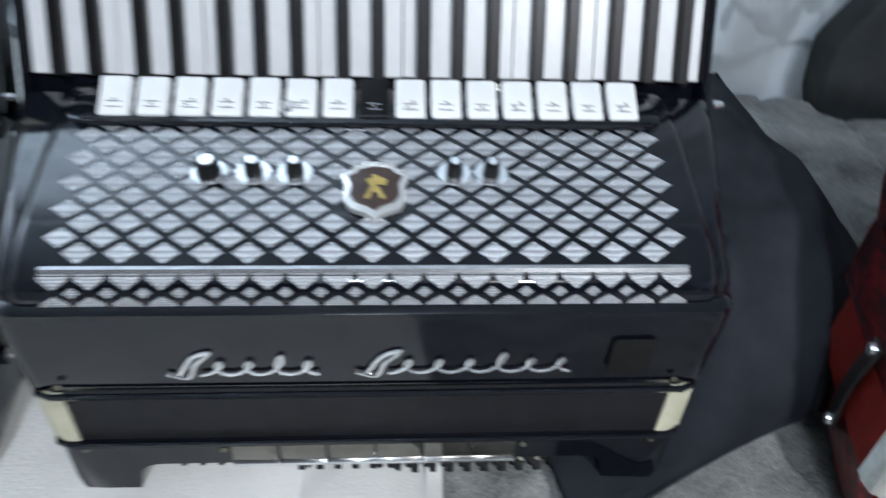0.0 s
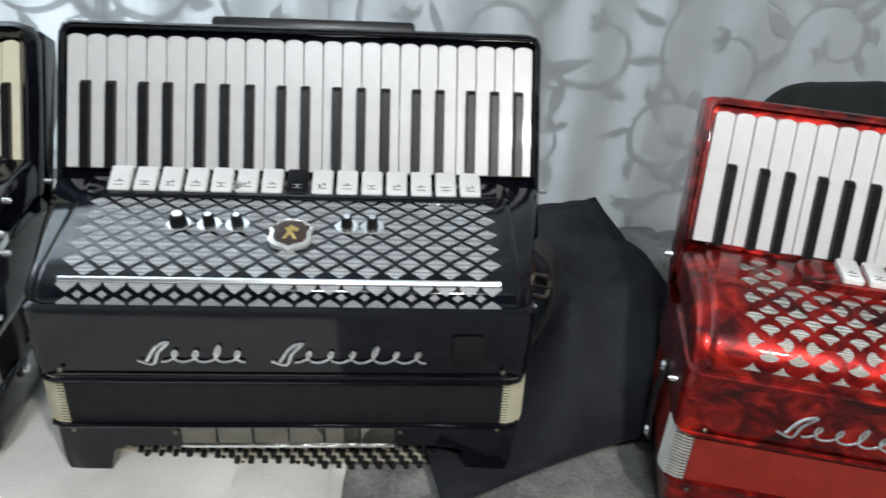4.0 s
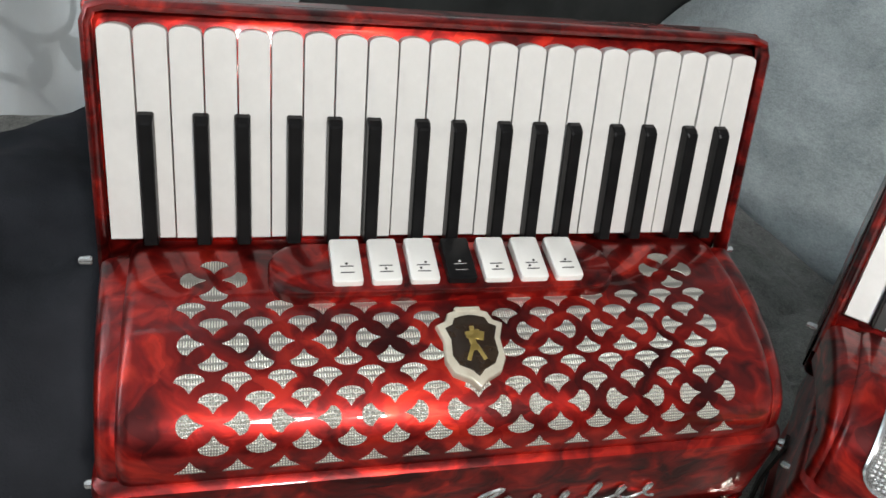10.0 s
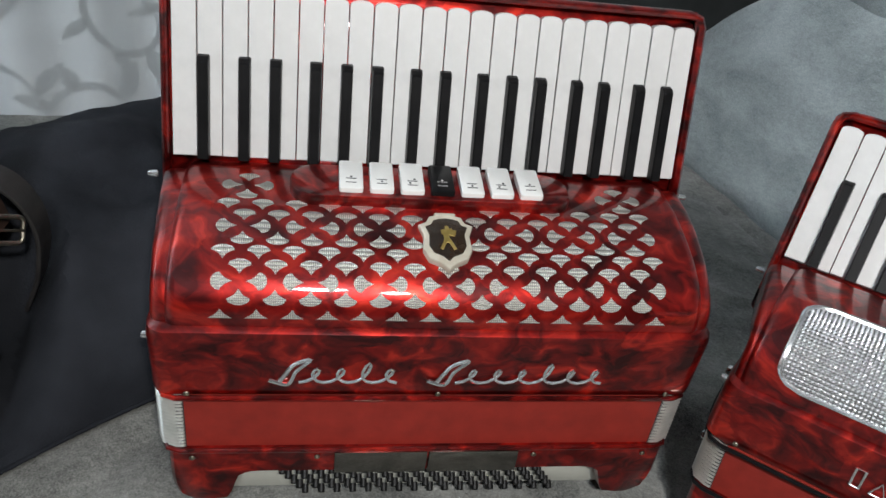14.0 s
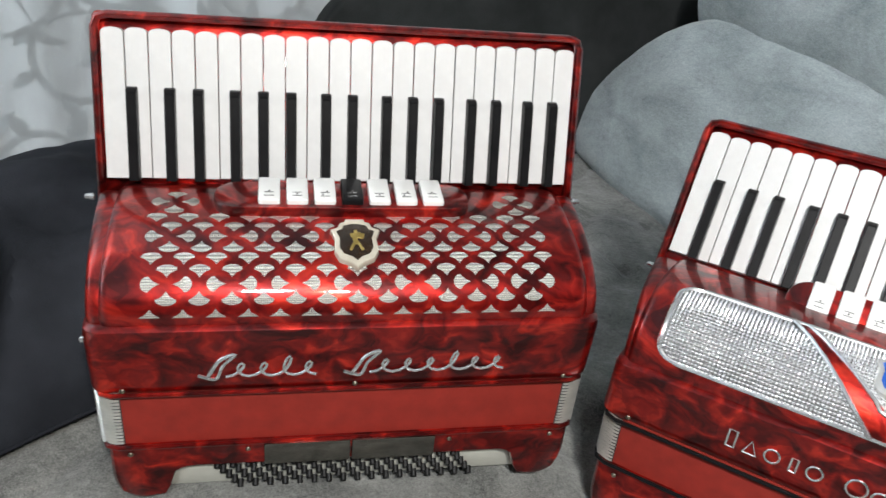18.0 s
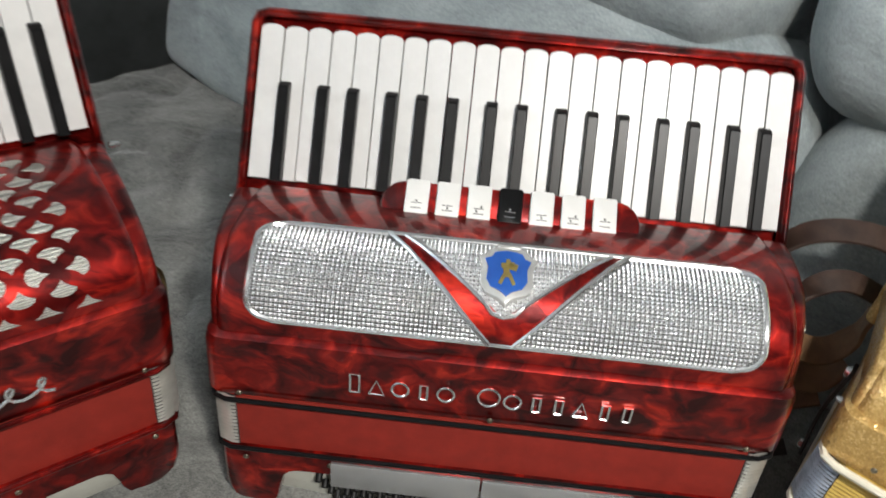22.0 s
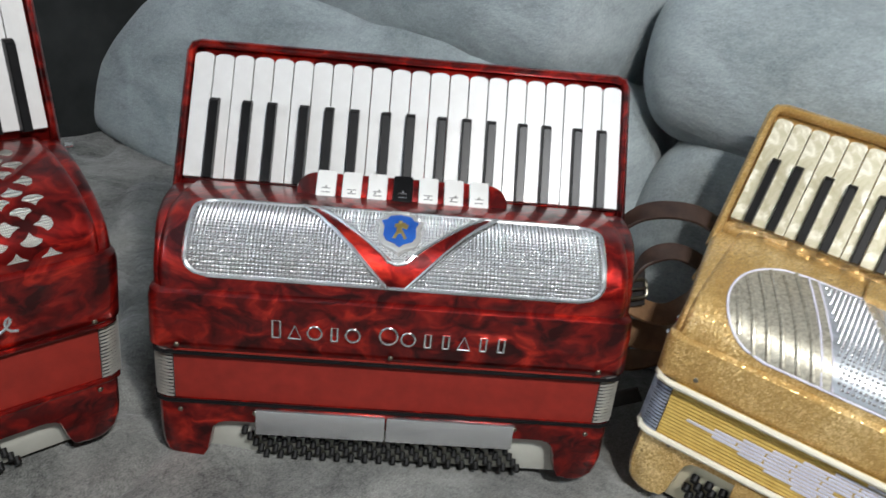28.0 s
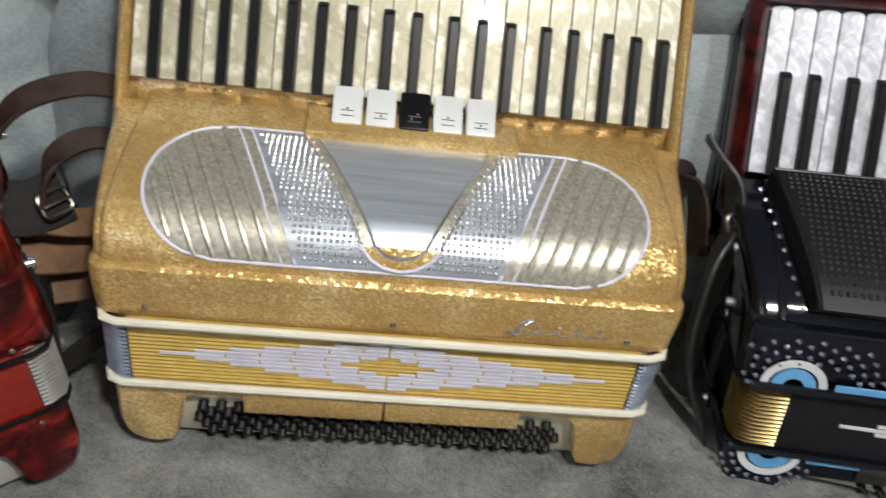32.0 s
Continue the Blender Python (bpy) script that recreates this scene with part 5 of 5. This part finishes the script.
def seat_sheet(x0, x1, y0, y1, nx, ny, lift=0.0):
    bm = bmesh.new()
    grid = [[bm.verts.new((x0 + (x1 - x0) * i / nx, y0 + (y1 - y0) * j / ny, seat_height(x0 + (x1 - x0) * i / nx, y0 + (y1 - y0) * j / ny) + lift)) for i in range(nx + 1)] for j in range(ny + 1)]
    for j in range(ny):
        for i in range(nx):
            bm.faces.new((grid[j][i], grid[j][i + 1], grid[j + 1][i + 1], grid[j + 1][i]))
    rim = [e for e in bm.edges if e.is_boundary]
    down = bmesh.ops.extrude_edge_only(bm, edges=rim)
    for v in down["geom"]:
        if isinstance(v, bmesh.types.BMVert):
            v.co.z -= 0.003 if lift else 0.30
    bmesh.ops.recalc_face_normals(bm, faces=bm.faces)
    return bm


sofa = thing("sofa", pose(0, 0, 0), "grey velvet corner sofa with plump back cushions", "sofa")
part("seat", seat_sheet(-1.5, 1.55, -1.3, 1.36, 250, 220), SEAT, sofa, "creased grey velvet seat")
throw = thing("throw", pose(0, 0, 0), "white cloth throw spread over the sofa seat", "throw")
part("cloth", seat_sheet(-1.45, -0.185, 0.25, 1.30, 110, 90, 0.006), WHITE_CLOTH, throw)
hem = [(-1.45 + 1.265 * k / 60, 0.252, 0) for k in range(61)] + [(-0.186, 0.26 + 1.04 * k / 50, 0) for k in range(51)]
part("hem", ribbon([(x, y, seat_height(x, y) + 0.0085) for x, y, z in hem], 0.014, 0.0025, (0.4, 0.9, 0), 1), WHITE_CLOTH, throw, "stitched white hem")


def stuffed(size, power, wrinkle, seed, arc=0.0):
    """A stuffed shape: a softly squared ball with creases."""
    bm = bmesh.new()
    bmesh.ops.create_icosphere(bm, subdivisions=6, radius=1.0)
    for v in bm.verts:
        p = v.co.copy()
        k = (abs(p.x) ** power + abs(p.y) ** power + abs(p.z) ** power) ** (-1 / power)
        q = Vector((p.x * k * size[0] / 2, p.y * k * size[1] / 2, p.z * k * size[2] / 2))
        if arc and q.x + size[0] / 2 < arc:
            k = (arc - q.x - size[0] / 2) / arc
            q.z = -size[2] / 2 + (q.z + size[2] / 2) * max(0.06, math.sqrt(max(0.0, 1 - k * k)))
        d = noise.noise(q * 7 + Vector((seed, 0, 0))) * wrinkle + noise.noise(q * 24 + Vector((0, seed, 0))) * wrinkle * 0.3
        v.co = q + p.normalized() * d
    return bm


def sofa_pad(name, size, m, label, power=3.4, wrinkle=0.006, seed=0, arc=0.0):
    ob = part(name, stuffed(size, power, wrinkle, seed, arc), VELVET, sofa, label)
    ob.matrix_basis = m


def roll(size, power, end, wrinkle, seed):
    """A long stuffed roll with rounded ends and creases."""
    n, m = 110, 48
    rings = []
    for i in range(n + 1):
        a = math.pi * i / n
        x = -math.cos(a) * size[0] / 2
        gap = size[0] / 2 - abs(x)
        k = 1.0 if gap >= end else math.sqrt(max(0.0, 1 - (1 - gap / end) ** 2))
        k = max(k, 0.03)
        ring = []
        for j in range(m):
            c, q = math.cos(2 * math.pi * j / m), math.sin(2 * math.pi * j / m)
            f = (abs(c) ** power + abs(q) ** power) ** (-1 / power) * k
            p = Vector((x, c * f * size[1] / 2, q * f * size[2] / 2))
            d = noise.noise(p * 7 + Vector((seed, 0, 0))) * wrinkle + noise.noise(p * 24 + Vector((0, seed, 0))) * wrinkle * 0.3
            ring.append(p + Vector((0, c, q)) * d * k)
        rings.append(ring)
    return loft(rings)


def sofa_roll(name, size, m, label, power, end, wrinkle, seed):
    ob = part(name, roll(size, power, end, wrinkle, seed), VELVET, sofa, label)
    ob.matrix_basis = m


# along the east side: low leaning back pads with head rolls above, in two lengths
sofa_pad("back_pad", (1.11, 0.24, 0.38), pose(1.160, 0.855, 0.116, -14, 0, -86), "leaning grey velvet back pad", 4.5, 0.006, 1, 0.33)
sofa_roll("head_roll", (0.91, 0.34, 0.34), pose(1.275, 0.815, 0.378, -15, 0.0, -90), "grey velvet head roll", 3.0, 0.09, 0.008, 2)
part("back_frame", box(0.16, 2.3, 0.62, (1.50, 0.2, -0.06), 0.03, 3), VELVET, sofa, "grey upholstered back frame")
sofa_roll("back_pad", (1.18, 0.24, 0.34), pose(1.20, -0.265, 0.095, -18, 0, -90), "upright grey velvet back pad", 3.2, 0.12, 0.006, 3)
sofa_roll("head_roll", (1.29, 0.25, 0.220), pose(1.235, -0.285, 0.313, 0, 2.5, -90), "rounded grey velvet head roll", 2.6, 0.085, 0.008, 4)


def cushion(near, side, across, thick, corners):
    """A square stuffed cushion lying flat: near corner, its two edges, and how far each corner is lifted."""
    n = 48
    upper, lower, rim = [], [], []
    for j in range(n + 1):
        t = j / n
        for i in range(n + 1):
            s = i / n
            pinch = 1 - 0.10 * (4 * s * (1 - s)) * (1 - 4 * t * (1 - t)) - 0.10 * (4 * t * (1 - t)) * (1 - 4 * s * (1 - s))
            u, w = 0.5 + (s - 0.5) * pinch, 0.5 + (t - 0.5) * pinch
            p = near + side * u + across * w
            base = (corners[0] * (1 - s) + corners[1] * s) * (1 - t) + (corners[3] * (1 - s) + corners[2] * s) * t
            e = 16 * s * (1 - s) * t * (1 - t)
            swell = thick * max(e, 0.0) ** 0.55
            fold = 0.017 * noise.noise((s * 4 + t * 2, t * 5 - s * 2, 2.0)) + 0.0075 * noise.noise((s * 11 + t * 4, t * 9 - s * 5, 5.0)) + 0.0018 * noise.noise((s * 34, t * 30, 8.0))
            z = base + swell * 0.72 + fold * e ** 0.4
            under = min(1.0, max(0.0, (0.045 - p.x) / 0.05)) * min(1.0, max(0.0, (0.83 - p.y) / 0.05))
            z = z * (1 - under) + min(z, 0.010) * under
            upper.append((p.x, p.y, z + 0.004))
            lower.append((p.x, p.y, min(max(base - swell * 0.3, seat_height(p.x, p.y)), z) + 0.002))
            if i in (0, n) or j in (0, n):
                rim.append((i, j, (p.x, p.y, z + 0.003)))
    bm = bmesh.new()
    a = [bm.verts.new(p) for p in upper]
    b = [bm.verts.new(p) for p in lower]
    w = n + 1
    for j in range(n):
        for i in range(n):
            k = j * w + i
            bm.faces.new((a[k], a[k + 1], a[k + w + 1], a[k + w]))
            bm.faces.new((b[k], b[k + w], b[k + w + 1], b[k + 1]))
    ring = [i for i in range(w)] + [j * w + n for j in range(1, w)] + [n * w + i for i in range(n - 1, -1, -1)] + [j * w for j in range(n - 1, 0, -1)]
    for p, q in zip(ring, ring[1:] + ring[:1]):
        bm.faces.new((a[q], a[p], b[p], b[q]))
    bmesh.ops.recalc_face_normals(bm, faces=bm.faces)
    return bm, [upper[k] for k in ring + ring[:1]]


pillow = thing("cushion", pose(0, 0, 0), "dark navy square cushion lying between accordions", "cushion")
bm, edge = cushion(Vector((-0.080, 0.560, 0)), Vector((0.383, 0.186, 0)), Vector((-0.166, 0.368, 0)), 0.125, (0.002, 0.015, 0.118, 0.055))
part("cushion_cover", bm, NAVY, pillow)
part("piping", tube(edge, 0.0022, 6), NAVY, pillow, "dark stitched edge piping")
ob = thing("black_bag", pose(0.870, 1.395, 0.122, -8, -2, 2), "black cloth bag standing behind a red accordion", "bag")
bm = stuffed((0.94, 0.09, 0.345), 9, 0.010, 9)
for v in bm.verts:
    v.co.x += 0.60 * max(0.0, v.co.z + 0.03) * max(0.0, -v.co.x / 0.47)
part("bag_body", bm, BAG_CLOTH, ob)


# ---- the curtain ----
def curtain_y(x, z):
    w = 0.5 + 0.5 * noise.noise((x * 2.1, z * 0.5, 0.0))
    return 1.47 + 0.013 * w * math.sin(x * 46 + 1.5 * noise.noise((x * 2, z * 0.8, 3.0))) + 0.028 * noise.noise((x * 3.3, z * 0.7, 7.0))


def curtain():
    n = 420
    rings = [[(-2.2 + 4.3 * i / n, curtain_y(-2.2 + 4.3 * i / n, -0.4 + 2.75 * k / 48), -0.4 + 2.75 * k / 48) for i in range(n + 1)] for k in range(49)]
    return loft(rings, closed=False, caps=False)


def thin_cloth(name, dark, light, passing=0.3):
    m, n, l, b = material(name, light, 0.8)
    v = coords(n, l)
    big = node(n, "ShaderNodeTexNoise", Scale=2.5, Detail=4.0)
    l.new(v, big.inputs["Vector"])
    l.new(ramp(n, l, big.outputs["Fac"], [(0.3, dark), (0.7, light)]), b.inputs["Base Color"])
    fine = node(n, "ShaderNodeTexNoise", Scale=500.0, Detail=2.0)
    l.new(v, fine.inputs["Vector"])
    bump(n, l, b, fine.outputs["Fac"], 0.3, 0.001)
    thin = n.new("ShaderNodeBsdfTranslucent")
    l.new(b.inputs["Base Color"].links[0].from_socket, thin.inputs["Color"])
    both = n.new("ShaderNodeMixShader")
    both.inputs["Fac"].default_value = passing
    l.new(b.outputs[0], both.inputs[1])
    l.new(thin.outputs[0], both.inputs[2])
    l.new(both.outputs[0], n["Material Output"].inputs["Surface"])
    return m


def leaf_pattern():
    """Woven scrolls and pointed leaves, in staggered repeats, lying on the folds of the curtain."""
    verts, faces = [], []
    rng = random.Random(21)

    def band(line, widths):
        k = len(verts)
        for i, (x, z) in enumerate(line):
            (xa, za), (xb, zb) = line[max(i - 1, 0)], line[min(i + 1, len(line) - 1)]
            d = math.hypot(xb - xa, zb - za) or 1.0
            nx, nz = -(zb - za) / d, (xb - xa) / d
            for s in (-1, 0, 1):
                px, pz = x + s * nx * widths[i] / 2, z + s * nz * widths[i] / 2
                verts.append((px, curtain_y(px, pz) - 0.0025 - 0.0004 * (len(verts) % 7) / 7, pz))
        for i in range(len(line) - 1):
            a = k + 3 * i
            faces.extend([(a, a + 1, a + 4, a + 3), (a + 1, a + 2, a + 5, a + 4)])

    def leaf(x, z, way, long, wide):
        n = 9
        bend = rng.uniform(-0.5, 0.5)
        line = [(x + long * i / n * math.cos(way + bend * i / n), z + long * i / n * math.sin(way + bend * i / n)) for i in range(n + 1)]
        band(line, [max(0.0006, wide * math.sin(math.pi * (i / n) ** 0.8)) for i in range(n + 1)])

    for row in range(11):
        for col in range(18):
            cx = -2.05 + col * 0.215 + (0.107 if row % 2 else 0.0) + rng.uniform(-0.045, 0.045)
            cz = -0.25 + row * 0.185 + rng.uniform(-0.04, 0.04)
            size = rng.uniform(0.85, 1.35)
            sway = rng.choice((-1, 1))
            start = rng.uniform(0, 6.28)
            curl = []
            for i in range(27):
                a = start + sway * 5.6 * i / 26
                r = size * (0.105 - 0.075 * i / 26)
                curl.append((cx + r * math.cos(a), cz + r * math.sin(a)))
            band(curl, [0.004 + 0.010 * math.sin(math.pi * i / 26) for i in range(27)])
            for i in (2, 6, 10, 14, 18):
                x, z = curl[i]
                out = math.atan2(z - cz, x - cx)
                leaf(x, z, out + sway * rng.uniform(0.3, 0.9), size * rng.uniform(0.040, 0.080), rng.uniform(0.018, 0.032))
            x, z = curl[-1]
            for turn in (-1.0, 0.0, 1.0):
                leaf(x, z, start + sway * 5.6 + turn + 1.4 * sway, 0.036, 0.017)
    return stuff_mesh("leaf_pattern", verts, faces, thin_cloth("woven_leaf_cloth", (0.455, 0.485, 0.49), (0.58, 0.61, 0.62), 0.44))


ob = new("curtain", mesh_of(curtain(), "curtain", thin_cloth("curtain_cloth", (0.43, 0.46, 0.465), (0.56, 0.59, 0.60))))
tagged(ob, "pale grey curtain with leaf pattern hanging in folds", "curtain")
part("leaf_pattern", leaf_pattern(), None, ob, "darker woven leaves and scrolls")["kind"] = "stuff"
